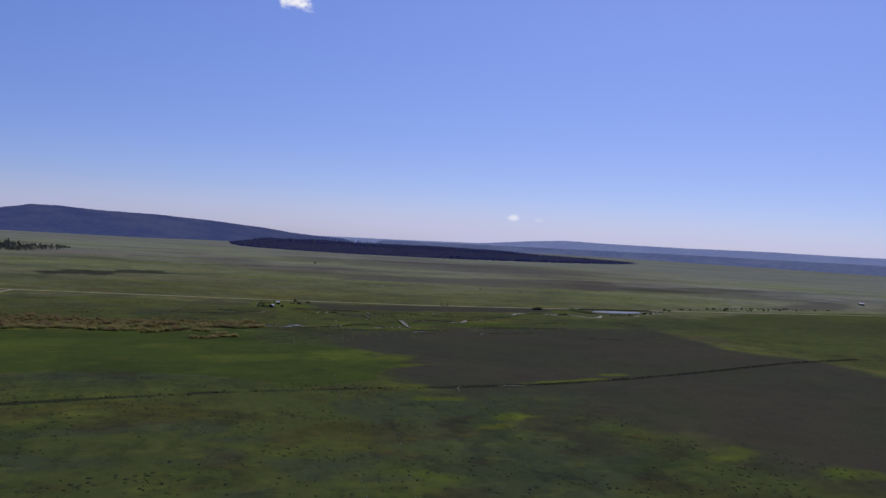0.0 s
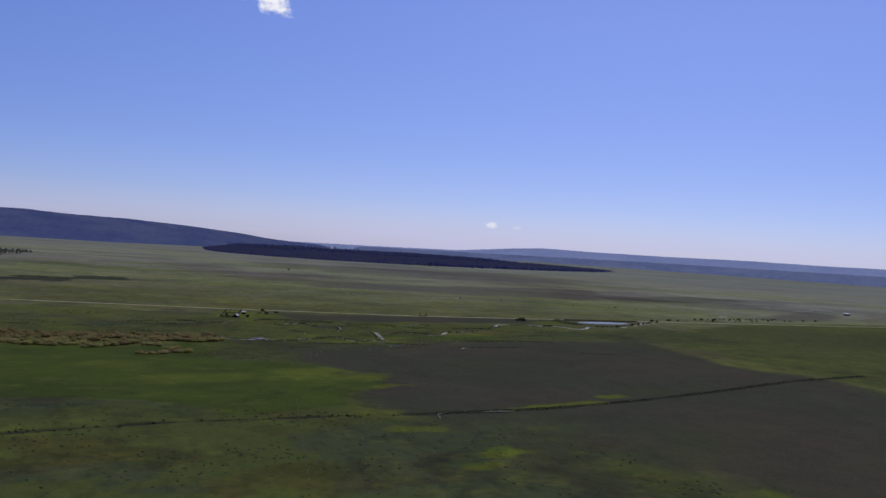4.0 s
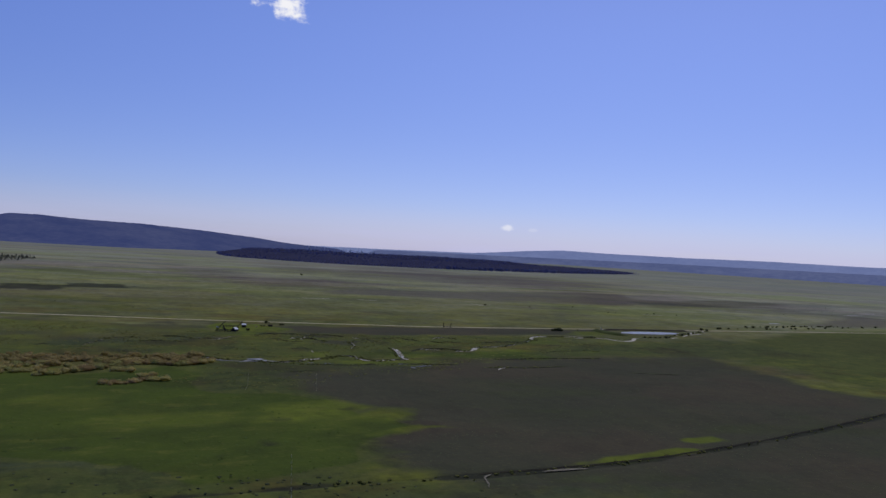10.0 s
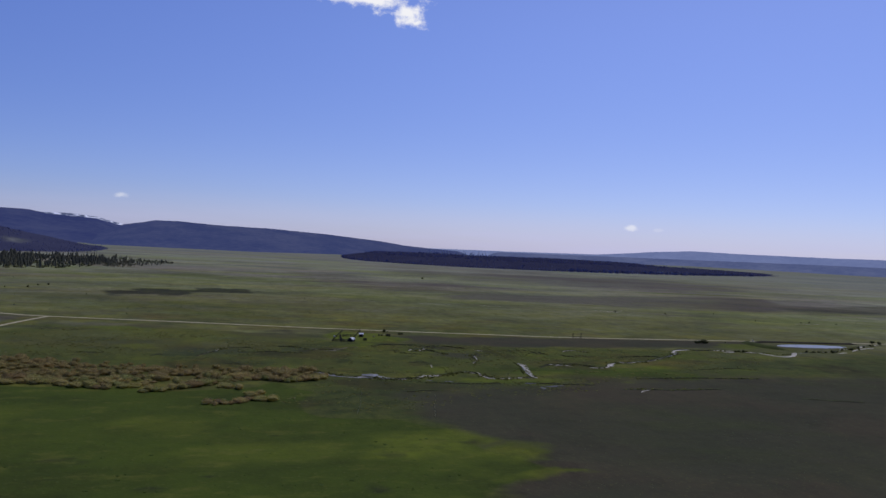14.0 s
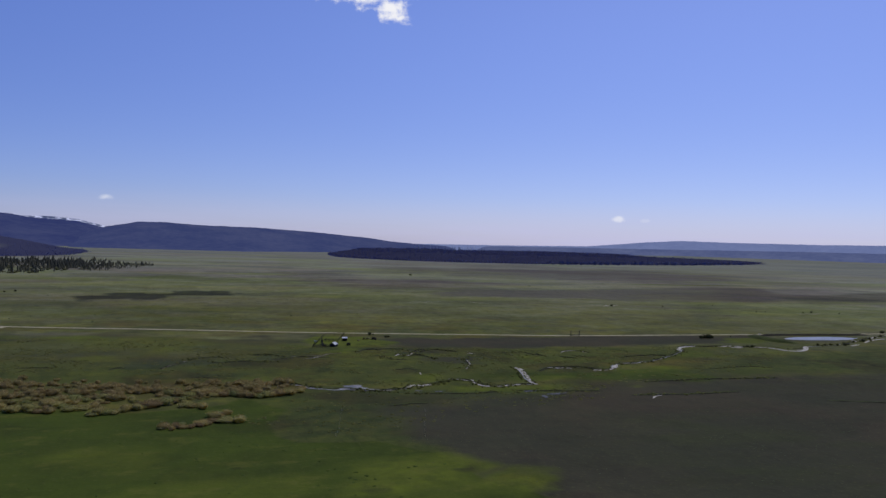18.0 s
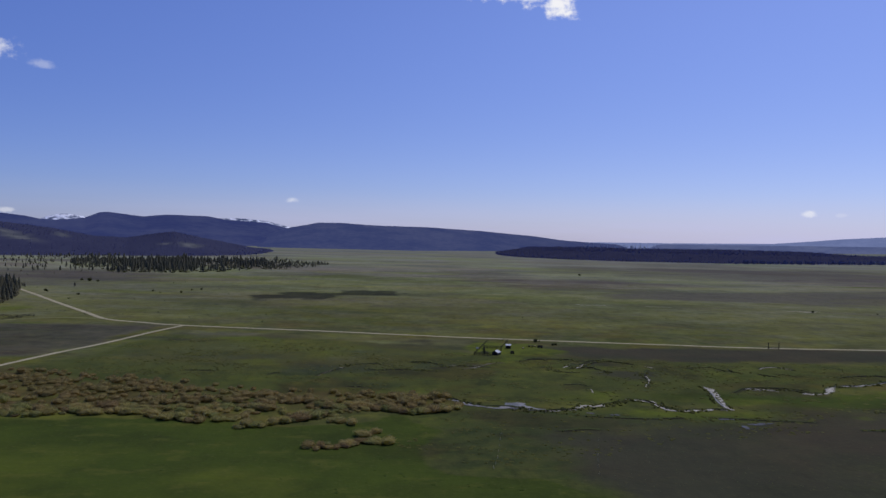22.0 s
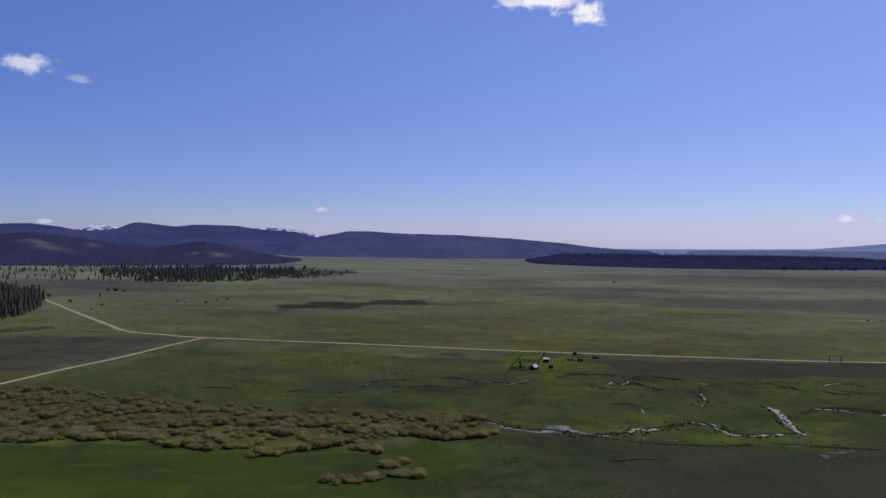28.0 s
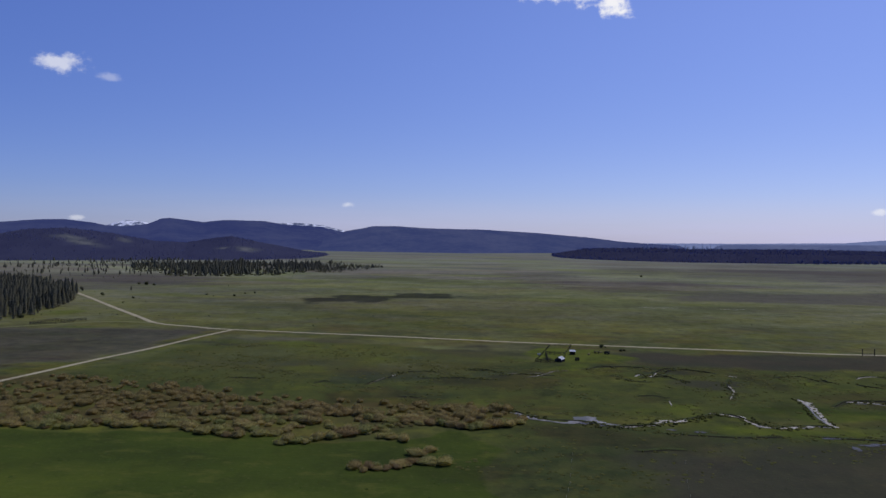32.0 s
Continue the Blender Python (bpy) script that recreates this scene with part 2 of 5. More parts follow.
c = layer(c, "olive", k.mix(k.ramp(n_small, 0.3, 0.7), (0.048, 0.062, 0.014), (0.062, 0.072, 0.015)))
# grey-brown land, its one tone lifted and blued for air haze
c = layer(c, "fallow", k.mix(k.ramp(n_mid, 0.35, 0.65), (0.088, 0.082, 0.068), (0.080, 0.076, 0.062)), 0.2, 0.8, 0.85)
c = layer(c, "moss", k.mix(k.ramp(n_small, 0.35, 0.65), (0.034, 0.047, 0.013), (0.047, 0.056, 0.016)), 0.2, 0.8, 0.9)
c = layer(c, "bare", bare, 0.22, 0.78)
c = layer(c, "sage", k.mix(k.ramp(n_small, 0.40, 0.6), (0.042, 0.053, 0.026), (0.040, 0.051, 0.019)), amt=0.75)
c = layer(c, "lush", lush)
c = layer(c, "yellow", k.mix(k.ramp(n_small, 0.3, 0.7), (0.092, 0.116, 0.011), (0.064, 0.084, 0.010)), 0.3, 0.85, 0.9)
c = layer(c, "rust", (0.088, 0.080, 0.026), 0.4, 0.8, 0.6)
c = layer(c, "dark", (0.016, 0.018, 0.010), 0.3, 0.8, 0.85)
calm = k.math("SUBTRACT", 1.0, k.math("MULTIPLY", k.math("MAXIMUM", k.attr("bare"), k.attr("lush")), 0.6))
calm = k.math("MULTIPLY", calm, near_by)
c = k.mix(k.math("MULTIPLY", k.ramp(k.noise(13, 6, (1.0, 1.5, 1), 0.72), 0.50, 0.62), k.math("MULTIPLY", calm, 0.72)), c, (0.62, 0.64, 0.70), "MULTIPLY")
c = k.mix(k.math("MULTIPLY", k.ramp(k.noise(22, 6, (1.0, 1.5, 1), 0.7), 0.52, 0.64), k.math("MULTIPLY", calm, 0.6)), c, (1.45, 1.38, 1.3), "MULTIPLY")
c = k.mix(k.math("MULTIPLY", k.ramp(k.noise(4.5, 5, (1.1, 1.5, 1), 0.72), 0.50, 0.62), k.math("MULTIPLY", calm, 0.6)), c, (0.66, 0.68, 0.72), "MULTIPLY")
c = k.mix(k.math("MULTIPLY", k.ramp(k.noise(9, 5, (1.9, 1, 1), 0.7), 0.53, 0.66), k.math("SUBTRACT", 0.35, k.math("MULTIPLY", k.attr("bare"), 0.35))), c, (0.105, 0.108, 0.020))
c = k.mix(k.math("MULTIPLY", k.ramp(n_fine, 0.55, 0.8), 0.35), c, (0.11, 0.105, 0.035))
# drifts of browner, darker and yellower growth, broad on the far flat and smaller by the creek
open_land = k.math("SUBTRACT", 1.0, k.math("MULTIPLY", k.math("MAXIMUM", k.attr("bare"), k.attr("lush")), 0.8))
beyond = k.math("MULTIPLY", k.ramp(k.attr("dry"), 0.12, 0.45), k.math("SUBTRACT", 1.0, k.math("MULTIPLY", k.attr("remote"), 0.85)))
for size, lo, tone, amount in ((38, 0.50, (0.86, 0.68, 0.80), 0.8), (24, 0.52, (0.62, 0.70, 0.72), 0.6), (55, 0.51, (1.32, 1.30, 0.95), 0.7)):
    c = k.mix(k.math("MULTIPLY", k.ramp(k.noise(size, 5, (1.5, 1, 1), 0.62), lo, lo + 0.08), k.math("MULTIPLY", k.math("MULTIPLY", open_land, k.ramp(k.attr("dry"), 0.30, 0.10)), amount)), c, tone, "MULTIPLY")
for size, lo, tone, amount in ((340, 0.48, (0.80, 0.72, 0.84), 0.9), (210, 0.51, (1.12, 1.16, 0.86), 0.75), (150, 0.52, (0.74, 0.75, 0.80), 0.7), (480, 0.50, (1.06, 1.09, 0.84), 0.7)):
    c = k.mix(k.math("MULTIPLY", k.ramp(k.noise(size, 6, (1.9, 1, 1), 0.6), lo, lo + 0.06), k.math("MULTIPLY", beyond, amount)), c, tone, "MULTIPLY")
# the small bluish amount added everywhere is a haze lift in the colour
c = k.mix(1.0, k.mix(1.0, c, (1.06, 1.05, 0.95), "MULTIPLY"), (0.006, 0.006, 0.0075), "ADD")
k.bump(k.math("ADD", n_small, k.math("MULTIPLY", n_fine, 0.4)), 0.5, 0.5)
M_GROUND = k.color(c)

M_GRAVEL = simple("gravel", (0.38, 0.345, 0.225), (0.30, 0.27, 0.170), 9, 0.95, bump=0.05)
M_TRACK = simple("worn_track", (0.17, 0.17, 0.07), (0.12, 0.125, 0.05), 12, 0.95)
M_SOIL = simple("wet_soil", (0.022, 0.020, 0.014), (0.035, 0.031, 0.020), 3, 0.9, bump=0.1)
M_MUD = simple("pale_mud", (0.50, 0.475, 0.40), (0.23, 0.21, 0.165), 1.6, 0.7, bump=0.05)
M_SILT = simple("grey_silt", (0.17, 0.155, 0.115), (0.10, 0.092, 0.065), 3, 0.9, bump=0.05)
M_TURF = simple("turf", (0.05, 0.065, 0.015), (0.036, 0.045, 0.014), 5, 0.95, bump=0.1)
k = Nodes("still_water", 0.45, 0, 0.05)
k.bump(k.noise(1.6, 3), 0.03, 0.2)
M_POOL = k.color(k.mix(k.ramp(k.noise(3, 4), 0.4, 0.6), (0.06, 0.06, 0.062), (0.10, 0.098, 0.10)))
k = Nodes("pond_water", 0.30, 0, 0.5)
k.bump(k.noise(1.6, 3, (1.6, 1, 1)), 0.05, 0.25)
M_POND = k.color(k.mix(k.ramp(k.noise(5, 4), 0.4, 0.65), (0.11, 0.105, 0.085), (0.26, 0.245, 0.21)))
k = Nodes("creek_water", 0.42, 0, 0.16)
k.bump(k.noise(1.6, 3, (1.6, 1, 1)), 0.05, 0.25)
M_WATER = k.color(k.mix(k.ramp(k.noise(5, 4), 0.4, 0.65), (0.11, 0.105, 0.085), (0.26, 0.245, 0.21)))
M_NEEDLE = islands("conifer_needles", (0.215, 0.205, 0.130), (0.262, 0.245, 0.150), 40, through_leaf=0.5)
# the blue in this needle colour stands for air haze before the hills
M_NEEDLE_FAR = islands("hazed_far_needles", (0.185, 0.192, 0.320), (0.205, 0.208, 0.340), 160, through_leaf=0.5, contrast=0.05)
M_BARK = simple("bark", (0.09, 0.065, 0.045), (0.05, 0.038, 0.028), 0.6, 0.95, bump=0.03)
M_WILLOW = islands("willow_leaves", (0.530, 0.428, 0.172), (0.395, 0.388, 0.132), 9, through_leaf=0.64, contrast=0.28, vary=0.75)
M_STEM = simple("willow_stems", (0.075, 0.055, 0.035), (0.045, 0.035, 0.024), 0.5, 0.95)
M_SAGE = islands("sage_leaves", (0.118, 0.136, 0.072), (0.094, 0.112, 0.050), 18, through_leaf=0.6, contrast=0.3)
M_BUSH = islands("dark_bush_leaves", (0.095, 0.104, 0.044), (0.115, 0.120, 0.047), 3)
M_WOOD = simple("weathered_boards", (0.075, 0.062, 0.050), (0.045, 0.038, 0.032), 1.2, 0.9, bump=0.02)
M_POST = simple("weathered_posts", (0.060, 0.050, 0.040), (0.035, 0.030, 0.025), 0.8, 0.9, bump=0.02)
M_TIN = simple("bare_tin_roof", (0.50, 0.52, 0.56), (0.36, 0.38, 0.42), 1.4, 0.45, 0.35, bump=0.01)
# darker copy of the tin for the roof slope turned from the sun
M_TINSHADE = simple("shaded_tin_roof", (0.07, 0.07, 0.075), (0.05, 0.045, 0.045), 1.4, 0.7, 0.1, bump=0.01)
# near-black that stands for the shade inside openings
M_DARK = simple("inner_shade", (0.012, 0.011, 0.010), (0.018, 0.016, 0.014), 1, 0.95)
M_RUST = simple("rusty_iron", (0.08, 0.045, 0.03), (0.05, 0.035, 0.028), 0.5, 0.8, 0.4, bump=0.01)
M_TYRE = simple("tyre_rubber", (0.02, 0.02, 0.02), (0.03, 0.03, 0.03), 0.4, 0.8)


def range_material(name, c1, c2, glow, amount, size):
    """Distant wooded slopes; air haze is painted into their tones, and the farthest glow with it."""
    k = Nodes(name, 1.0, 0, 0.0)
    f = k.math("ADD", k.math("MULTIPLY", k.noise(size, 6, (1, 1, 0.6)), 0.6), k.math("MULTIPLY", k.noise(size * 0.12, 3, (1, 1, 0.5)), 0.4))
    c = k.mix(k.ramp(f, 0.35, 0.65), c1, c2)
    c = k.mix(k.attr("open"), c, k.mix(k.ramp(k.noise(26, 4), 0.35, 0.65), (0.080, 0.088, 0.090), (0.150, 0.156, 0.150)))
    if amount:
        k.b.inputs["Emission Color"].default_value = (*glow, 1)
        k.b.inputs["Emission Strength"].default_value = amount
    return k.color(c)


# nearer hills: air haze is put into the bluish base colour, without glow
M_HILL = range_material("hazed_wooded_hill", (0.036, 0.039, 0.076), (0.047, 0.051, 0.089), (0, 0, 0), 0.0, 70)
M_PINES = range_material("hazed_pine_hill", (0.028, 0.030, 0.058), (0.038, 0.040, 0.070), (0, 0, 0), 0.0, 70)
# blue emission stands for the air haze before these ranges
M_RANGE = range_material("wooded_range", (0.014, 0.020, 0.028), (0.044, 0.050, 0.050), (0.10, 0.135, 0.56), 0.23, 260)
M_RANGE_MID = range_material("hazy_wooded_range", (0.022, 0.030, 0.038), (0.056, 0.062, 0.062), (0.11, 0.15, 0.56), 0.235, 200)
M_FAR = range_material("far_haze_range", (0.03, 0.04, 0.06), (0.08, 0.09, 0.11), (0.27, 0.34, 0.68), 0.53, 260)
k = Nodes("hazed_snow_and_rock", 0.9, 0, 0.1)
# faint blue glow put in as air haze over the snow
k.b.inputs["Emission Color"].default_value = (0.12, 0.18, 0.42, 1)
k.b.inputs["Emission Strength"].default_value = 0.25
# haze glow again, a little weaker than on the far hills
M_EAST = range_material("haze_blue_rise", (0.025, 0.03, 0.04), (0.075, 0.08, 0.08), (0.20, 0.26, 0.60), 0.36, 240)
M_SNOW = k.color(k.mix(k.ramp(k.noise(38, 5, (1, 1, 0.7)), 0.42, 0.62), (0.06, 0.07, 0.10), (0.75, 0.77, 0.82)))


# ---- helpers ----
def part(name, bm, material, parent=None, label="", at=None):
    """Links a bmesh as one mesh object, under a thing or a part where one is given."""
    me = bpy.data.meshes.new(name)
    bm.to_mesh(me)
    bm.free()
    me.materials.append(material)
    ob = new(name, me)
    if parent is not None:
        ob.parent = parent
    if at is not None:
        ob.matrix_basis = at
    return tagged(ob, label)


def raw(name, verts, faces, material, parent=None):
    me = bpy.data.meshes.new(name)
    me.from_pydata(verts, [], faces)
    me.update()
    me.materials.append(material)
    ob = new(name, me)
    if parent is not None:
        ob.parent = parent
    return ob


def empty(name, m, label, category, group="", kind=""):
    ob = new(name)
    ob.matrix_basis = m
    return tagged(ob, label, category, group, kind)


def box(w, d, h, x=0.0, y=0.0, z=0.0, bevel=0.0, bm=None, turn=0.0):
    """A box on its base middle, its edges taken off a little."""
    bm = bm or bmesh.new()
    made = bmesh.ops.create_cube(bm, size=1, matrix=pose(x, y, z + h / 2, 0, 0, turn) @ Matrix.Diagonal((w, d, h, 1)))
    if bevel:
        edges = {e for v in made["verts"] for e in v.link_edges}
        bmesh.ops.bevel(bm, geom=list(edges), offset=bevel, segments=1, affect="EDGES")
    return bm


def rod(p, q, r, r2=None, sides=6, bm=None):
    """A round bar from p to q."""
    bm = bm or bmesh.new()
    p, q = Vector(p), Vector(q)
    m = Matrix.Translation((p + q) / 2) @ (q - p).to_track_quat("Z", "Y").to_matrix().to_4x4()
    bmesh.ops.create_cone(bm, cap_ends=True, segments=sides, radius1=r, radius2=r if r2 is None else r2, depth=(q - p).length, matrix=m)
    return bm


def hashed(i, j, seed):
    v = np.sin(i * 127.1 + j * 311.7 + seed * 74.7) * 43758.5453
    return v - np.floor(v)


def value_noise(x, y, size, seed=0, octaves=4):
    """Smooth noise from 0 to 1 over arrays of places."""
    x, y = np.asarray(x, float) / size, np.asarray(y, float) / size
    total, weight = 0.0, 1.0
    whole = 0.0
    for o in range(octaves):
        i, j = np.floor(x), np.floor(y)
        u, v = x - i, y - j
        u, v = u * u * (3 - 2 * u), v * v * (3 - 2 * v)
        a, b = hashed(i, j, seed + o), hashed(i + 1, j, seed + o)
        c, d = hashed(i, j + 1, seed + o), hashed(i + 1, j + 1, seed + o)
        total = total + weight * (a + (b - a) * u + (c - a) * v + (a - b - c + d) * u * v)
        whole += weight
        x, y, weight = x * 2.03 + 17.3, y * 2.03 + 5.1, weight * 0.5
    return total / whole


def inside(poly, x, y):
    """How far places lie inside (positive) or outside a polygon, in metres."""
    x, y = np.asarray(x, float), np.asarray(y, float)
    best, odd = np.full(x.shape, 1e18), np.zeros(x.shape, bool)
    for (ax, ay), (bx, by) in zip(poly, poly[1:] + poly[:1]):
        dx, dy = bx - ax, by - ay
        s = np.clip(((x - ax) * dx + (y - ay) * dy) / (dx * dx + dy * dy + 1e-9), 0, 1)
        best = np.minimum(best, (x - ax - s * dx) ** 2 + (y - ay - s * dy) ** 2)
        cut = ((ay > y) != (by > y)) & (x < (bx - ax) * (y - ay) / (by - ay + 1e-12) + ax)
        odd ^= cut
    return np.where(odd, 1, -1) * np.sqrt(best)


def beside(line, x, y):
    """The distance of places from an open line."""
    best = np.full(np.shape(x), 1e18)
    for (ax, ay), (bx, by) in zip(line, line[1:]):
        dx, dy = bx - ax, by - ay
        s = np.clip(((x - ax) * dx + (y - ay) * dy) / (dx * dx + dy * dy + 1e-9), 0, 1)
        best = np.minimum(best, (x - ax - s * dx) ** 2 + (y - ay - s * dy) ** 2)
    return np.sqrt(best)


def curve_points(line, step):
    """A smooth line through the given places, in even steps."""
    p = [Vector((*q, 0)) if len(q) == 2 else Vector(q) for q in line]
    p = [2 * p[0] - p[1]] + p + [2 * p[-1] - p[-2]]
    out = []
    for i in range(1, len(p) - 2):
        n = max(1, round((p[i + 1] - p[i]).length / step))
        for s in range(n):
            t = s / n
            out.append(0.5 * ((2 * p[i]) + (p[i + 1] - p[i - 1]) * t + (2 * p[i - 1] - 5 * p[i] + 4 * p[i + 1] - p[i + 2]) * t * t
                              + (3 * p[i] - p[i - 1] - 3 * p[i + 1] + p[i + 2]) * t ** 3))
    return out + [p[-2]]


def strip(line, width, z, step=3.0, rough=0.0, seed=0, crown=0.0, taper=False):
    """Vertices and faces of a band along a line, with uneven edges and a slight crown."""
    pts = curve_points(line, step)
    verts, faces = [], []
    for i, p in enumerate(pts):
        d = (pts[min(i + 1, len(pts) - 1)] - pts[max(i - 1, 0)]).normalized()
        side = Vector((d.y, -d.x, 0))
        k0 = 1 + rough * (2 * float(value_noise(i * 1.0, seed * 9.1, 2.5, seed)) - 1)
        k1 = 1 + rough * (2 * float(value_noise(i * 1.0, seed * 9.1 + 50, 2.5, seed)) - 1)
        w = width * (min(1, (min(i, len(pts) - 1 - i) + 0.35) / 2) if taper else 1)
        for s, q in ((-0.5 * k0, 0), (0, crown), (0.5 * k1, 0)):
            v = p + side * (s * w)
            verts.append((v.x, v.y, z + q))
        if i:
            b = 3 * i
            faces += [(b - 3, b - 2, b + 1, b), (b - 2, b - 1, b + 2, b + 1)]
    return verts, faces


def add_mesh(verts, faces, more):
    n = len(verts)
    verts += more[0]
    faces += [tuple(i + n for i in f) for f in more[1]]


# ---- plan ----
ROAD = [(2300, 470), (1300, 405), (759, 392), (355, 389), (211, 388), (144, 395), (85, 402), (23, 411), (-43, 424), (-145, 441), (-172, 451), (-202, 465),
        (-229, 498), (-282, 565), (-339, 639), (-381, 692), (-398, 714)]
BRANCH = [(-144, 441), (-152, 408), (-161, 362), (-170, 330), (-178, 293), (-186, 262), (-200, 215), (-225, 150)]
TRACK = [(-202, 465), (-222, 469), (-243, 466), (-270, 442), (-320, 400)]
DITCH = [(-170, 20), (-97, 38), (-65, 43), (-27, 48), (26, 48), (66, 46), (91, 46), (113, 47), (138, 50), (178, 57), (222, 67), (250, 74), (308, 88), (380, 98)]
CREEK = [(8, 249), (15, 245), (23, 236), (32, 233), (39, 232), (46, 227), (54, 228), (62, 232), (72, 238), (82, 245), (88, 246), (92, 240), (94, 233),
         (101, 231), (109, 233), (117, 233)]
CREEK_NECK = [(124, 275), (122, 262), (118, 247), (117, 234)]
CREEK_LOOP = [(117, 235), (126, 254), (131, 262), (142, 269), (159, 270), (163, 263), (171, 265), (178, 275), (186, 280), (195, 281), (217, 293), (247, 319),
              (253, 331), (267, 338), (274, 334), (290, 335), (302, 332), (316, 326), (330, 319), (345, 329), (383, 339), (409, 353), (433, 366), (467, 380)]
MEADOW = [(-145, 208), (-120, 206), (-96, 212), (-64, 208), (-43, 203), (-20, 207), (2, 216), (8, 200), (0, 174), (13, 160), (38, 156), (53, 135), (58, 113), (63, 94), (47, 89),
          (36, 75), (32, 62), (18, 56), (-1, 55), (-27, 74), (-55, 87), (-90, 92), (-130, 95), (-175, 120), (-185, 180)]
FIELD = [(46, 196), (66, 212), (107, 214), (160, 234), (239, 246), (338, 238), (318, 179), (312, 136), (330, 74), (320, 20), (300, -60), (290, -150), (170, -150),
         (118, -80), (104, -30), (96, -4), (92, 20), (60, 32), (52, 44), (42, 60), (48, 86), (64, 94), (58, 118), (52, 150)]
MOSS = [(-4, 158), (8, 190), (20, 232), (110, 228), (180, 262), (330, 306), (430, 335), (440, 240), (330, 232), (240, 246), (120, 212), (70, 205), (50, 150)]
STRIP = [(64, 378), (155, 385), (300, 384), (370, 386), (330, 352), (235, 342), (136, 334), (92, 340)]
LEFT_BARE = [(-330, 430), (-259, 434), (-194, 438), (-158, 434), (-165, 365), (-173, 322), (-200, 312), (-260, 330)]
SAGE = [(-180, 92), (-90, 88), (-30, 70), (30, 52), (60, 40), (90, 20), (110, -30), (150, -80), (60, -160), (-120, -160), (-220, -40)]
WILLOWS = [(-190, 225), (-150, 212), (-121, 210), (-108, 216), (-82, 215), (-67, 210), (-51, 202), (-43, 206), (-28, 213), (-13, 226), (4, 222), (19, 231), (15, 247),
           (-5, 258), (-25, 253), (-62, 258), (-91, 268), (-133, 280), (-164, 293), (-200, 290)]

OLD = "dark cut bank of an old creek channel"
OLD_LINES = (
        ([(74, 311), (81, 316), (88, 313), (91, 302)], 0.6), ([(169, 320), (177, 325), (183, 322), (185, 317)], 0.7), ([(154, 319), (152, 312), (155, 307)], 0.5),
        ([(162, 306), (165, 301), (169, 299)], 0.5), ([(171, 308), (178, 301)], 0.4), ([(74, 319), (82, 317), (91, 330), (103, 334)], 0.6),
        ([(112, 312), (105, 296), (104, 285), (99, 273)], 0.4), ([(133, 318), (141, 322), (147, 320), (149, 311)], 0.5), ([(63, 315), (69, 304), (76, 302)], 0.5),
        ([(14, 310), (24, 314), (38, 312)], 0.4), ([(-97, 293), (-84, 293)], 0.4), ([(196, 300), (215, 306), (228, 303)], 0.5), ([(60, 335), (72, 338), (84, 335)], 0.6),
        ([(132, 264), (142, 273), (159, 274), (165, 268)], 0.6), ([(60, 222), (80, 219), (96, 221)], 0.4), ([(105, 222), (122, 219), (140, 217)], 0.4),
        ([(150, 208), (176, 206), (200, 208)], 0.4), ([(226, 262), (250, 266), (262, 262)], 0.4), ([(-20, 300), (-2, 303), (10, 300)], 0.4),
        ([(1, 321), (9, 320), (14, 315)], 0.4), ([(53, 327), (59, 335), (65, 338), (67, 333)], 0.6), ([(79, 311), (85, 327), (94, 336), (101, 332), (110, 325)], 0.6), ([(85, 313), (89, 310), (92, 303)], 0.5),
        ([(64, 274), (71, 276), (75, 272)], 0.5), ([(171, 233), (200, 236), (242, 235)], 0.4), ([(228, 187), (254, 179)], 0.4), ([(48, 202), (56, 204), (62, 204)], 0.4),
        ([(-40, 285), (-36, 295), (-32, 302), (-26, 313), (-19, 316), (-13, 315)], 0.4), ([(0, 323), (8, 322), (16, 316)], 0.5), ([(-60, 286), (-58, 290), (-55, 289)], 0.6), ([(-24, 265), (-17, 264)], 0.5))

# ---- the ground, one sheet to the horizon ----
def graded(lo, hi, step, far, grow):
    mid = list(np.arange(lo, hi + 0.01, step))
    for sign, end in ((1, far[1]), (-1, far[0])):
        v, s = (mid[-1] if sign > 0 else mid[0]), step
        while abs(v - end) > 1 and (end - v) * sign > 0:
            s = min(s * grow, 160)
            v = v + sign * s
            if (end - v) * sign < s * 0.5:
                v = end
            mid = mid + [v] if sign > 0 else [v] + mid
    return np.array(mid)


gx = graded(-210, 400, 2.5, (-5600, 5600), 1.06)
gy = graded(-130, 410, 2.5, (-5600, 5600), 1.06)
GX, GY = np.meshgrid(gx, gy)
fx, fy = GX.ravel(), GY.ravel()
warp_x = fx + 24 * (value_noise(fx, fy, 24, 5) - 0.5)
warp_y = fy + 16 * (value_noise(fx, fy, 24, 9) - 0.5)


def soft(d, width):
    return np.clip(0.5 + d / (2 * width), 0, 1)


def patch(x, y, rx, ry):
    broken = 1.7 * (value_noise(fx, fy * 1.4, 8 + 0.35 * (rx + ry), 15) - 0.5)
    return np.clip(1.15 + broken - np.hypot((warp_x - x) / rx, (warp_y - y) / ry) * 0.65, 0, 1)


layers = {}
field_soft = 12 + 14 * np.clip((fy - 170) / 40, 0, 1) + 22 * np.clip((60 - fy) / 40, 0, 1) * np.clip((180 - fx) / 60, 0, 1)
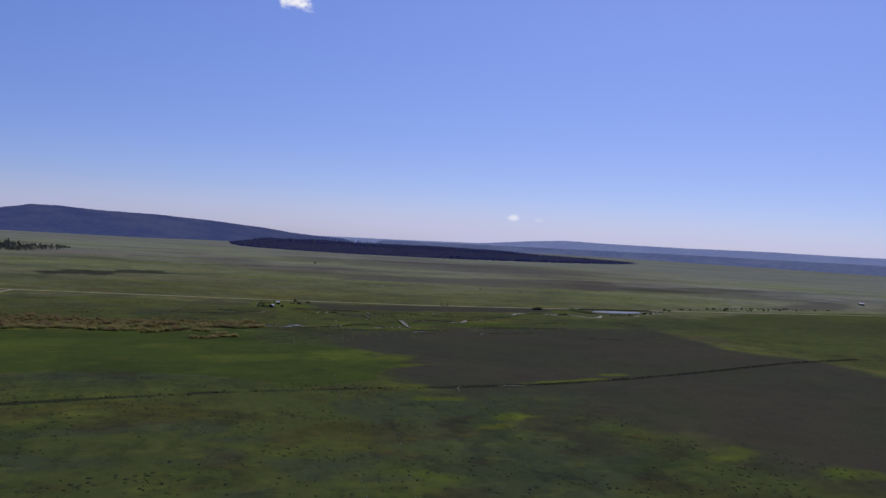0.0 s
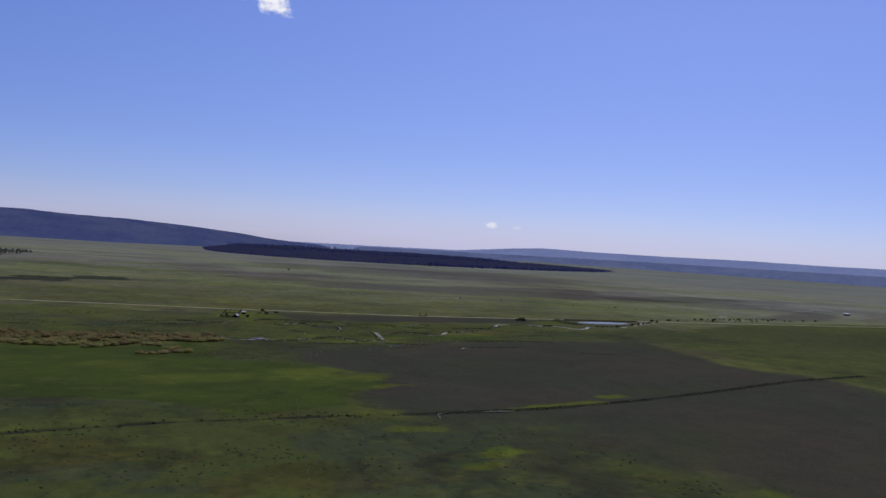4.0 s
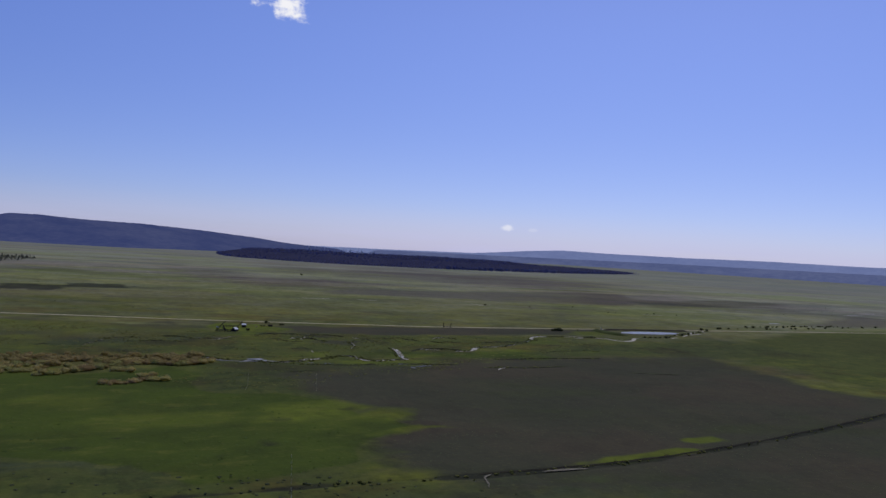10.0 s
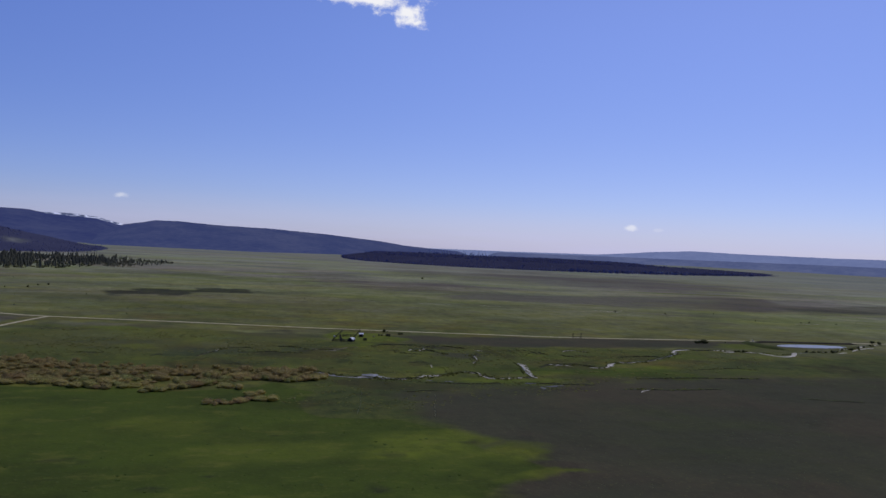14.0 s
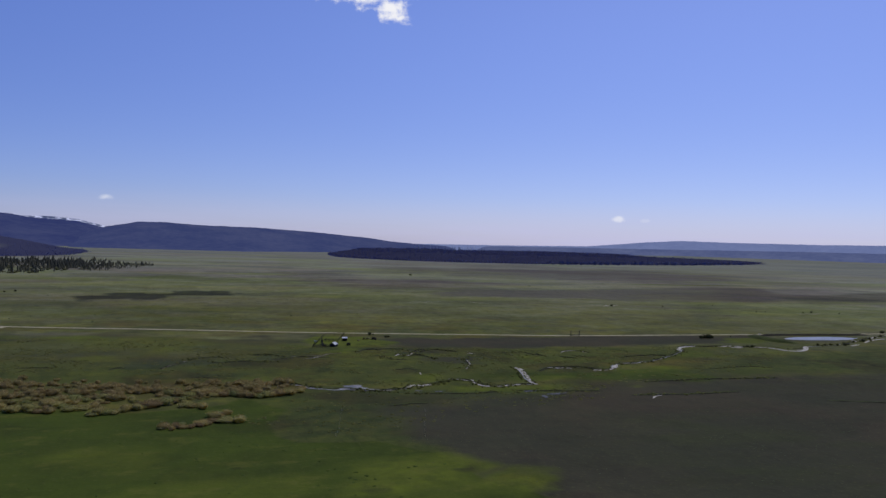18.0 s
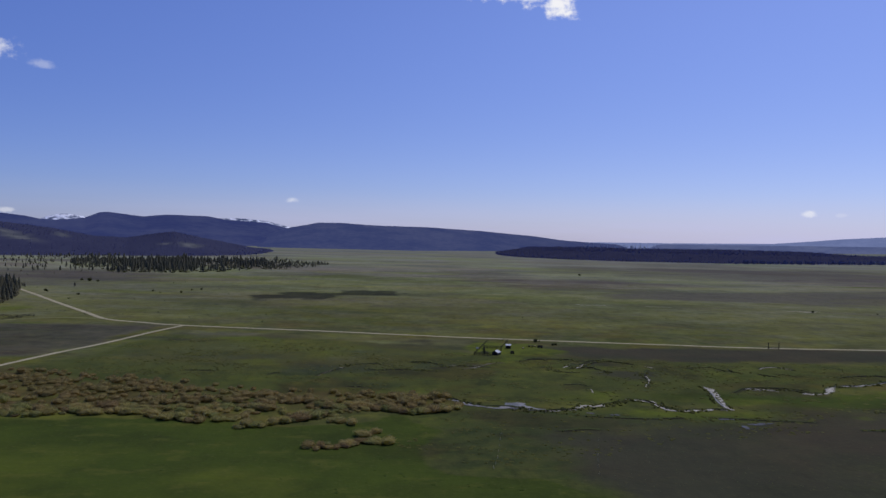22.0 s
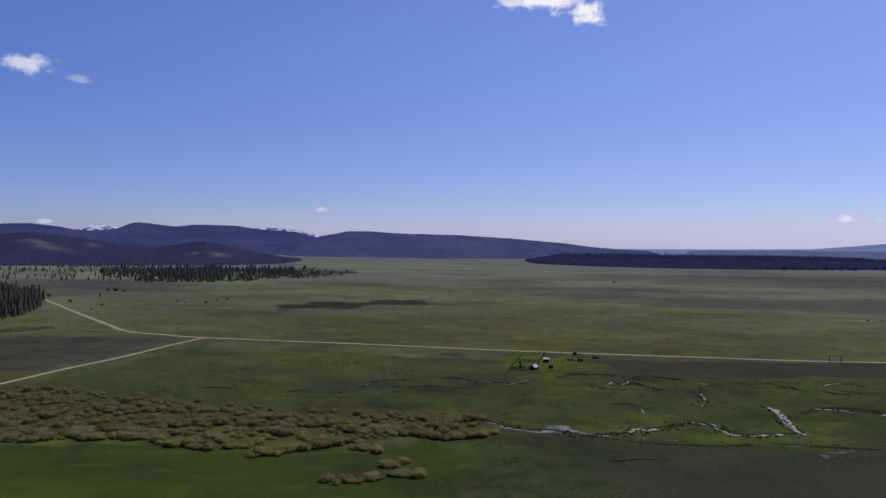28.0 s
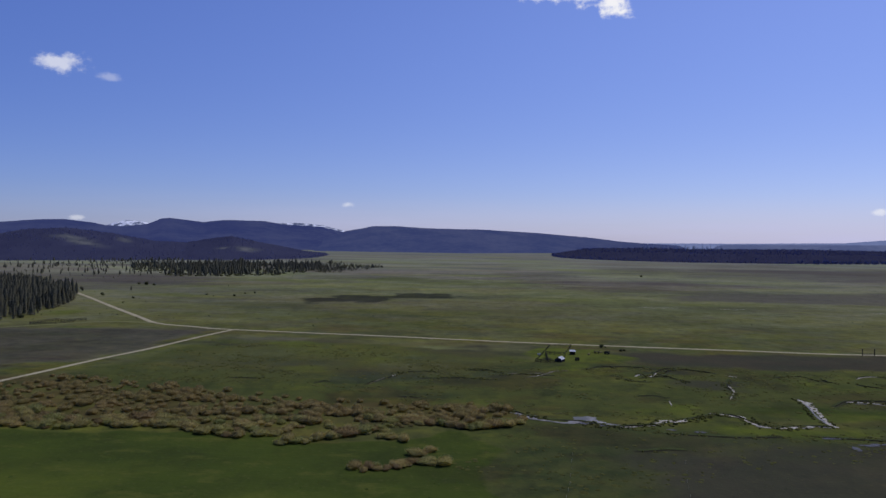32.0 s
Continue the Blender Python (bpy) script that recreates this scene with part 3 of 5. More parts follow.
layers["moss"] = np.maximum.reduce([soft(inside(MOSS, warp_x, warp_y), 22), 0.9 * patch(0, 64, 60, 12), 0.9 * patch(-90, 74, 60, 16), 0.7 * patch(30, 80, 20, 12), 0.85 * patch(52, -40, 70, 50), 0.9 * patch(-16, 293, 26, 16), 0.8 * patch(-88, 309, 16, 6), 0.8 * patch(-18, 268, 12, 5), 0.8 * patch(48, 345, 16, 8), 0.7 * patch(-110, 345, 26, 16), 0.7 * patch(10, 330, 24, 12), 0.5 * patch(-70, -40, 90, 60), 0.5 * soft(inside([(679, 759), (981, 895), (1158, 856), (845, 697), (633, 641)], warp_x, warp_y), 16)])
layers["lush"] = np.maximum(soft(inside(MEADOW, warp_x, warp_y), 4), 0.62 * patch(150, 250, 70, 14))
layers["bare"] = np.maximum.reduce([soft(inside(FIELD, warp_x, warp_y), field_soft), soft(inside(STRIP, warp_x, warp_y), 10), 0.55 * soft(inside(LEFT_BARE, warp_x, warp_y), 9), 0.75 * patch(92, 297, 16, 14), 0.6 * patch(-90, 400, 40, 10), 0.6 * patch(20, 388, 30, 10), 0.8 * patch(4, 374, 34, 16), 0.7 * patch(-132, 383, 22, 7)])
layers["fallow"] = np.maximum.reduce([soft(inside(LEFT_BARE, warp_x, warp_y), 9), 0.9 * patch(500, 770, 230, 70), 0.8 * patch(680, 1400, 380, 330), 0.7 * patch(240, 1000, 200, 50), 0.7 * patch(-470, 900, 220, 130), 0.6 * patch(700, 1200, 300, 60),
                                      0.95 * soft(inside([(200, 715), (205, 773), (369, 835), (560, 905), (824, 961), (760, 850), (648, 735), (378, 703)], warp_x, warp_y), 18),
                                      0.6 * soft(inside([(294, 1160), (348, 1338), (777, 1485), (1209, 1496), (940, 1154), (456, 1060)], warp_x, warp_y), 50),
                                      0.8 * soft(inside([(679, 452), (800, 520), (954, 597), (1000, 567), (822, 444)], warp_x, warp_y), 12), 0.7 * patch(-106, 405, 34, 11), 0.6 * patch(-380, 760, 120, 60)])
ZONE = [(16, 38), (60, 36), (92, 30), (98, -10), (84, -60), (50, -90), (0, -80), (4, -20)]
layers["sage"] = np.maximum.reduce([0.6 * soft(inside(ZONE, warp_x, warp_y), 9)] + [0.9 * patch(x, y, a, b) for x, y, a, b in ((-62, 2, 26, 7), (-44, -3, 14, 6), (-52, -34, 20, 5), (-80, -28, 14, 5), (-26, -16, 14, 5), (-37, -58, 12, 6), (-15, -44, 14, 7), (-8, -60, 10, 6),
                                                                          (-55, 76, 34, 8), (-92, 86, 30, 8), (10, 20, 12, 8), (60, -50, 30, 12), (48, 2, 44, 30), (30, -30, 36, 16), (70, 20, 30, 12), (-120, 20, 24, 10), (-130, -30, 24, 12), (-40, 302, 26, 14), (4, 313, 22, 8), (-100, 330, 30, 9), (-20, 345, 22, 8), (88, 322, 18, 8))])
# this pale share grows with distance, as air haze does
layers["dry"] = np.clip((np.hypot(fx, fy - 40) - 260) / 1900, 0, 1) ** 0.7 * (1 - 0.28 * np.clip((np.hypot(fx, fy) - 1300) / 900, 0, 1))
# the same pale tone also brightens a pasture before the road
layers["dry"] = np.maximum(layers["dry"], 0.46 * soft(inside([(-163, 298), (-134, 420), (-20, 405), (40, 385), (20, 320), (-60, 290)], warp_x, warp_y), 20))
# distance share of the grey haze tone
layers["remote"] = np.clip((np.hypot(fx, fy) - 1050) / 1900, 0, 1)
layers["olive"] = np.maximum(0.62 * soft(inside([(-200, 260), (20, 236), (120, 232), (300, 330), (230, 340), (60, 345), (-40, 400), (-140, 420), (-160, 330)], warp_x, warp_y), 12),
                             soft(inside([(-10, 205), (20, 232), (70, 228), (120, 218), (70, 205), (60, 170), (52, 140), (20, 160)], warp_x, warp_y), 12))
layers["olive"] = np.maximum.reduce([layers["olive"], 0.75 * soft(inside([(340, 40), (330, 130), (345, 245), (440, 330), (620, 405), (900, 430), (900, 80), (480, -60)], warp_x, warp_y), 30), soft(inside(SAGE, warp_x, warp_y), 10), soft(inside([(0, -48), (120, -52), (300, -40), (420, -120), (380, -300), (-260, -300), (-220, -60)], warp_x, warp_y), 12)])
layers["yellow"] = np.maximum.reduce([1.25 * patch(158, 64, 9, 5), 1.4 * patch(124, 54, 22, 3.6), 0.7 * patch(-293, 520, 9, 30), 0.7 * patch(-250, 436, 30, 10), 0.6 * patch(-225, 478, 26, 5), 0.5 * patch(-330, 1120, 120, 110), 0.65 * patch(-120, 960, 150, 90), 0.8 * patch(730, 1010, 190, 20), 0.6 * patch(-60, 560, 120, 50), 0.6 * patch(62, 250, 10, 10), 1.0 * patch(44, 118, 20, 24), 0.65 * patch(-5, 120, 26, 14), 0.62 * patch(-60, 140, 44, 24), 0.75 * patch(-92, 388, 26, 16), 0.7 * patch(-64, 314, 16, 14), 0.8 * patch(132, 244, 14, 7), 0.6 * patch(138, 300, 22, 16), 0.7 * patch(86, 227, 8, 4), 0.7 * patch(-40, 345, 20, 14), 0.6 * patch(-110, 160, 44, 28), 0.8 * patch(60, -1, 10, 5), 0.75 * patch(55, -20, 15, 6), 0.8 * patch(91, -9, 6, 4), 0.8 * patch(48, 27, 12, 4), 0.6 * patch(0, -62, 14, 9),
                                      0.65 * patch(112, -58, 13, 7), 0.75 * patch(136, -80, 9, 8), 0.8 * patch(61, 94, 12, 3), 0.8 * patch(70, 252, 8, 14), 0.75 * patch(105, 226, 40, 5),
                                      0.75 * patch(200, 262, 40, 10), 0.7 * patch(250, 300, 30, 12), 1.3 * patch(57, 364, 20, 20), 1.3 * patch(44, 380, 10, 18), 0.75 * patch(325, 360, 26, 12), 0.4 * patch(350, 180, 40, 60)])
layers["rust"] = np.maximum.reduce([1.7 * soft(inside(WILLOWS, warp_x, warp_y), 6) * value_noise(fx, fy, 16, 31), 0.6 * patch(-60, 400, 40, 16), 0.5 * patch(-260, 560, 60, 40), 0.8 * patch(-12, 398, 24, 8), 0.9 * patch(-44, 390, 18, 7), 0.58 * soft(inside([(-166, 298), (-136, 420), (-60, 408), (30, 392), (40, 340), (0, 300), (-60, 280)], warp_x, warp_y), 24), 0.7 * patch(-60, 450, 50, 14), 0.5 * patch(60, 425, 60, 8)])
# deeper green wet hollows in the meadow
DARK_GRASS = [0.54 * patch(x, y, a, b) for x, y, a, b in ((22, 84, 8, 6), (-35, 89, 9, 2.5), (-20, 89, 6, 2), (-2, 73, 4, 3), (36, 137, 8, 2.5), (51, 128, 6, 3), (-24, 96, 6, 2), (28, 112, 5, 8),
                                                          (8, 160, 9, 3), (44, 130, 5, 5), (-3, 142, 7, 3), (-76, 190, 5, 2), (-3, 172, 5, 2), (14, 96, 4, 5), (-58, 118, 10, 3))]
layers["dark"] = np.maximum.reduce([1.7 * patch(-114, 672, 22, 36), 1.4 * patch(-88, 668, 18, 22), 0.8 * patch(-142, 664, 14, 9), 1.0 * patch(-70, 702, 18, 10), 1.7 * patch(-40, 718, 30, 22), 1.4 * patch(43, 361, 4.5, 8), 1.4 * np.clip(1.2 - beside(DITCH, fx, fy) / 2.6, 0, 1) * np.clip(1.7 * value_noise(fx, fy, 17, 57) - 0.1, 0.4, 1),
                                    *DARK_GRASS, *(0.85 * np.clip(1.15 - beside(line, fx, fy) / 2.4, 0, 1) for line, _ in OLD_LINES)])
fz = -0.10 * value_noise(fx, fy, 14, 3) - 0.4 * np.clip(1 - beside(DITCH, fx, fy) / 3.0, 0, 1)
far_out = np.clip((np.hypot(fx, fy) - 3400) / 1400, 0, 1)
fz = fz + 28 * far_out * far_out * (3 - 2 * far_out) * np.clip((np.degrees(np.arctan2(fx, fy)) - 20) / 14, 0, 1)
nx, ny = len(gx), len(gy)
idx = np.arange(nx * ny).reshape(ny, nx)
quads = np.stack([idx[:-1, :-1], idx[:-1, 1:], idx[1:, 1:], idx[1:, :-1]], -1).reshape(-1, 4)
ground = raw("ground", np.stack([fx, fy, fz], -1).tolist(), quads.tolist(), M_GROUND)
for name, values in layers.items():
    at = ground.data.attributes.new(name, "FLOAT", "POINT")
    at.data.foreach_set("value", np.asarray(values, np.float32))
tagged(ground, "wide green and brown grazing flat with damp meadows", "ground", kind="structure")


# ---- hills and ranges ----
def profile(points, az):
    return np.interp(az, [p[0] for p in points], [p[1] for p in points])


def ridge(name, crest, base, depth, material, label, seed, step=0.2, rows=14, rough=0.12, back=500, lift=0.0, taper=1.2):
    """A range seen from the flat: crest heights and base distances by azimuth, with spurs and gullies on its face."""
    az = np.arange(crest[0][0], crest[-1][0] + 0.01, step)
    n = len(az)
    edge = np.clip(np.minimum(az - az[0], az[-1] - az) / taper, 0, 1)
    near = profile(base, az)
    edge = edge * (2 - edge)
    verts, faces = [], []
    for j in range(rows + 4):
        s = j / rows
        r = near + depth * s if j <= rows else near + depth + back * (j - rows) / 4
        high = np.maximum(0, 60 + profile(crest, az) * (near + depth) + lift) * edge
        if s <= 1:
            up = s ** 0.85 * (1 - 0.22 * s * (1 - s) * 4 * (value_noise(az * 60, s * 300, 90, seed) - 0.2))
            up = up * (1 - rough * (1 - s) * value_noise(az * 40, np.full(n, 4.0 * j), 24, seed + 3))
            h = high * np.clip(up, 0, 1)
            if s == 1:
                h = high + 2.2 * (value_noise(az * 40, az * 0, 9, seed + 7) - 0.5)
        else:
            h = high * (1 - ((j - rows) / 4) ** 2)
        h = h - 3.0
        x, y = r * np.sin(np.radians(az)), r * np.cos(np.radians(az))
        verts += list(zip(x.tolist(), y.tolist(), h.tolist()))
        if j:
            b = j * n
            faces += [(b - n + i, b - n + i + 1, b + i + 1, b + i) for i in range(n - 1)]
    ob = raw(name, verts, faces, material)
    for p in ob.data.polygons:
        p.use_smooth = True
    return tagged(ob, label, "hill", kind="structure")


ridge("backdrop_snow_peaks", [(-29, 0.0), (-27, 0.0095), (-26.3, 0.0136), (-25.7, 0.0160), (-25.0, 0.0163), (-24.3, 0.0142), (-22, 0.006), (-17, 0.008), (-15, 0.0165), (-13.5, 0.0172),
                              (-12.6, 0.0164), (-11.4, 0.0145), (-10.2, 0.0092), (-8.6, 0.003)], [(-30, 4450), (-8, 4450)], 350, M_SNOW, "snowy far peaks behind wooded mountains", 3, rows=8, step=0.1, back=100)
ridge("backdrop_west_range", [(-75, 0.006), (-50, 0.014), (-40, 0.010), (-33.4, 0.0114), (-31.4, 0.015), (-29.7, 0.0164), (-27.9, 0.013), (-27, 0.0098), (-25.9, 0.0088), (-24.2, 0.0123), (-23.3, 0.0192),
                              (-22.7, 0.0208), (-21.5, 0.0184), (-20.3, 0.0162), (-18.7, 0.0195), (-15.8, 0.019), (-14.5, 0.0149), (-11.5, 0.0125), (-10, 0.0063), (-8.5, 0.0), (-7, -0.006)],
      [(-75, 2600), (-30, 2700), (-12, 3000), (-7, 3300)], 1300, M_RANGE, "long haze-blue wooded mountain range", 11, step=0.15)
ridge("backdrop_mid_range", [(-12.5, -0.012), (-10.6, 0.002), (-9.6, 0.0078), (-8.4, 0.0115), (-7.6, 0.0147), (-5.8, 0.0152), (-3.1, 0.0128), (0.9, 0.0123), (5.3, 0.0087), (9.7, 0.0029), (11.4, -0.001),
                             (13.5, -0.0035), (17, -0.006)], [(-12.5, 2800), (0, 2750), (8, 3150), (17, 3500)], 750, M_RANGE_MID, "haze-blue wooded mountain tapering down to the plain", 17, step=0.12)
ridge("backdrop_east_hills", [(18, -0.004), (24, -0.0022), (30, -0.001), (36, 0.0005), (42, 0.002), (50, 0.003), (58, 0.004), (80, 0.004)], [(18, 4250), (80, 4250)], 250, M_EAST, "low haze-blue wooded rise before the far hills", 29, step=0.2, back=80)
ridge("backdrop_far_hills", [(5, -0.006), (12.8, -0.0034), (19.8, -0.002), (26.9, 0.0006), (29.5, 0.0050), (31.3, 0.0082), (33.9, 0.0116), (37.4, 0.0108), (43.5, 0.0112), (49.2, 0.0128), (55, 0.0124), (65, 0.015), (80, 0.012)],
      [(5, 4500), (80, 4500)], 250, M_FAR, "pale haze-blue hills along the horizon", 23, step=0.15, back=100)
HILL_A = [(-75, 0.002), (-50, 0.006), (-38, -0.004), (-33.4, -0.0019), (-31.8, 0.004), (-29.4, 0.0062), (-26.5, 0.0001), (-23.8, -0.0085), (-21.5, -0.0102), (-19.5, -0.0039), (-18.3, -0.0013), (-17, -0.0062),
          (-14.5, -0.014), (-11.9, -0.0215), (-10.0, -0.0235)]
HILL_A_BASE = [(-75, 1650), (-30, 1680), (-18, 1700), (-10, 1900)]
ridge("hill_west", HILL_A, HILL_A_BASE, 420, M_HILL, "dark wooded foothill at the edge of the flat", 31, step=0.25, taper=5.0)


def clearing(x, y):
    """Where the slope of the foothill lies open, from 0 to 1."""
    x, y = np.asarray(x, float), np.asarray(y, float)
    out = 0.0
    for px, py, rx, ry in ((-960, 1720, 42, 30), (-885, 1668, 34, 16), (-925, 1690, 30, 24), (-880, 1828, 20, 16), (-622, 1812, 14, 14), (-570, 1850, 24, 46), (-1200, 1800, 60, 40)):
        out = np.maximum(out, 1.5 - np.hypot((x - px) / rx, (y - py) / ry) + 0.9 * (value_noise(x, y, 22, 77) - 0.5))
    return np.clip(out, 0, 1) * 0.85


hill = bpy.data.objects["hill_west"]
co = np.array([v.co for v in hill.data.vertices])
at = hill.data.attributes.new("open", "FLOAT", "POINT")
at.data.foreach_set("value", np.asarray(clearing(co[:, 0], co[:, 1]), np.float32))
LOW = [(5.5, -0.021), (6.1, -0.0195), (7.3, -0.0138), (9.1, -0.0078), (11.2, -0.0068), (13.9, -0.0055), (17.9, -0.006), (23.6, -0.0045), (29.4, -0.0052), (32, -0.0078), (35.7, -0.0085), (38, -0.0095), (39.5, -0.0105), (41, -0.012)]
LOW_BASE = [(5.0, 2420), (6.3, 2350), (8.4, 2200), (12, 2110), (17, 2085), (23.5, 2190), (30, 2500), (34.5, 2800), (38, 3300), (41, 3600)]
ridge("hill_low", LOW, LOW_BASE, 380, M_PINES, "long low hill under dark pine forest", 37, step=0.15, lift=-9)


# ---- roads ----
v, f = strip(ROAD, 3.6, 0.06, 6, 0.10, 1, 0.10)
tagged(raw("road", v, f, M_GRAVEL), "straight pale gravel road across the flat", "road", kind="structure")
v, f = strip(BRANCH, 2.9, 0.05, 6, 0.10, 2, 0.08)
tagged(raw("road_branch", v, f, M_GRAVEL), "pale gravel side road to a junction", "road", kind="structure")
v, f = strip(TRACK, 4.2, 0.07, 6, 0.2, 3, 0.03)
tagged(raw("road_track", v, f, M_TRACK), "faint grassy wheel track", "road", kind="structure")

# ---- water ----
def blob(x, y, rx, ry, z, seed, n=40, amp=0.35):
    vs = [(x, y, z)]
    for i in range(n):
        a = 2 * math.pi * i / n
        r = 1 + amp * (2 * float(value_noise(4 + 3 * math.cos(a), 4 + 3 * math.sin(a), 1.5, seed)) - 1)
        vs.append((x + rx * r * math.cos(a), y + ry * r * math.sin(a), z))
    return vs, [(0, i + 1, (i + 1) % n + 1) for i in range(n)]


verts, faces = [], []
for n, (line, wide) in enumerate((([(10, 248), (14, 245), (19, 240)], 1.0), ([(25, 235), (29, 232), (36, 231.4)], 1.1), ([(42, 230.5), (48, 229), (52, 229.4)], 0.8), ([(54, 229.4), (59, 230.6), (62, 233)], 1.6),
                                  ([(92, 234), (95, 231.6), (100, 231.2)], 1.7), ([(101, 231.4), (106, 232.6), (111, 234)], 1.8), ([(112, 234), (117, 233)], 0.8))):
    add_mesh(verts, faces, strip(line, wide, 0.05, 0.9, 0.95, 40 + n, 0.0, True))
add_mesh(verts, faces, strip(CREEK_LOOP[3:], 0.45, 0.055, 1.6, 0.98, 5))
add_mesh(verts, faces, strip(CREEK_NECK, 0.8, 0.06, 2, 0.8, 6))
tagged(raw("water_creek", verts, faces, M_WATER), "shallow winding creek shining in the sun", "creek", kind="structure")


for x, y, rx, ry, s in ((72, 224, 1.8, 1.0, 1), (110, 220.5, 2.8, 1.2, 2), (117, 213.5, 2.6, 0.9, 3), (121, 215, 2.6, 0.7, 7), (39, 234.8, 3.6, 4.2, 4), (20, 239, 3.0, 2.2, 6), (33, 231.6, 3.4, 0.9, 15), (46, 229.6, 3.6, 0.8, 16), (63.5, 226, 1.6, 0.8, 9), (111.5, 209.5, 1.0, 2.6, 10)):
    v, f = blob(x, y, rx, ry, 0.045, s, 40, 0.6)
    tagged(raw("water_pool", v, f, M_POOL), "small still pool in the wet meadow", "pool", kind="structure")
v, f = blob(390, 366.5, 31, 8.5, 0.06, 12, 60, 0.2)
tagged(raw("water_pond", v, f, M_POND), "long narrow stock pond beside the road", "pond", kind="structure")

# ---- banks, bars and old channels ----
def bank(line, high, width, seed, label, lip=True):
    """A cut bank: a dark soil face under a lip of turf, on the far side of a channel."""
    pts = curve_points(line, 1.6)
    verts, faces, lip_v, lip_f = [], [], [], []
    for i, p in enumerate(pts):
        k = high * max(0.0, 2.6 * float(value_noise(i * 1.0, seed * 7.0, 4.0, seed)) - 0.75)
        k *= min(1, (min(i, len(pts) - 1 - i) + 0.3) / 2)
        o = 0.7 * (float(value_noise(i * 1.0, seed * 3.0, 2.0, seed + 2)) - 0.5)
        verts += [(p.x, p.y - width * 0.5 + o, -0.12), (p.x, p.y + o, k)]
        lip_v += [(p.x, p.y + o - 0.05, k + 0.01), (p.x, p.y + o + 1.1, k * 0.8), (p.x, p.y + o + 2.6, -0.12)]
        if i:
            a, b = 2 * i, 3 * i
            faces.append((a - 2, a, a + 1, a - 1))
            lip_f += [(b - 3, b, b + 1, b - 2), (b - 2, b + 1, b + 2, b - 1)]
    ob = tagged(raw("bank", verts, faces, M_SOIL), label, "bank", kind="structure")
    if lip:
        raw("turf_lip", lip_v, lip_f, M_TURF, ob)
    return ob


for i, (line, high) in enumerate(OLD_LINES):
    bank(line, high * 0.5, 0.9, 40 + i, OLD, high > 0.3)
bank([(x, y + 1.6) for x, y in CREEK], 0.4, 1.0, 71, "dark grassy cut bank along the creek")
bank([(x, y + 1.2) for x, y in CREEK_LOOP[4:18]], 0.32, 1.0, 72, "low dark bank along the creek loop")
bank([(x, y + 1.4) for x, y in DITCH[5:]], 0.20, 0.8, 73, "dark straight drainage ditch bank", False)


def ribbon(name, line, seed, label, material, category="mud bar"):
    """A flat of mud or water along a line of places with widths, its edges ragged."""
    pts = curve_points([(x, y, w) for x, y, w in line], 0.7)
    verts, faces = [], []
    for i, p in enumerate(pts):
        d = pts[min(i + 1, len(pts) - 1)] - pts[max(i - 1, 0)]
        side = Vector((d.y, -d.x, 0)).normalized()
        e = min(1, (min(i, len(pts) - 1 - i) + 0.4) / 2.5)
        for s, q in ((-0.5, 0.0), (-0.18, 0.03), (0.18, 0.03), (0.5, 0.0)):
            k = max(0.12, -0.05 + 2.0 * float(value_noise(i * 1.0, s * 40 + seed * 9, 2.2, seed, 3)))
            v = p + side * (s * p.z * k * e)
            verts.append((v.x, v.y, 0.075 + q))
        if i:
            b = 4 * i
            faces += [(b - 4 + j, b - 3 + j, b + j + 1, b + j) for j in range(3)]
    return tagged(raw(name, verts, faces, material), label, category, kind="structure")


def bar(line, width, seed, label="pale dried mud along the water", material=M_MUD):
    v, f = strip(line, width, 0.07, 1.3, 0.9, seed, 0.04, True)
    return tagged(raw("mud_bar", v, f, material), label, "mud bar", kind="structure")


ribbon("mud_bar", [(123.4, 273.5, 1.8), (124.3, 270, 3.2), (123.8, 265.5, 2.4), (122.2, 258, 1.9), (120.2, 249, 1.5), (118.2, 241, 1.3), (117.2, 236, 1.6), (118.4, 233, 1.2)], 81, "pale dried mud flat beside the creek bend", M_MUD)
ribbon("mud_bar", [(82, 247.4, 1.6), (85, 248.2, 2.2), (88, 246.8, 2.0), (91, 244.8, 2.6), (92, 241, 1.8), (92.4, 236.4, 1.4), (93.4, 233, 1.6), (97, 231.2, 1.4), (102, 231.6, 1.5), (108, 233.5, 1.7), (111, 234, 1.0)], 82, "narrow pale mud ribbon along the creek", M_MUD)
# a shining pool: its white glare is put into the pale mud colour
ribbon("mud_bar", [(60.5, 231.6, 1.8), (62.6, 235, 3.2), (65.5, 236.4, 2.4), (69, 237, 3.0), (72.4, 239.2, 2.0)], 83, "bright creek pool, its white shine in a pale mud colour", M_MUD)
ribbon("water_creek", [(16, 244.5, 0.9), (19, 240, 1.6), (22, 236, 2.4), (26, 233.6, 1.7), (31, 231.6, 1.0)], 84, "wide shallow pool of the creek", M_WATER, "creek")
ribbon("water_creek", [(33, 231.5, 1.6), (36.4, 235, 4.2), (39.6, 238, 4.6), (42, 234, 3.0), (46, 231, 1.5), (51, 229, 1.5), (54, 229, 1.2)], 85, "wide shallow pool of the creek", M_WATER, "creek")
ribbon("mud_bar", [(160, 263.4, 2.0), (166, 263.4, 1.8), (172, 266, 2.6), (177, 273, 3.0), (181, 278, 2.4)], 86, "pale dried mud in the creek bend", M_MUD)
ribbon("mud_bar", [(246, 319, 1.6), (249.5, 326, 3.0), (256, 333, 2.6), (268, 336.4, 1.6)], 87, "pale dried mud in the creek bend", M_MUD)
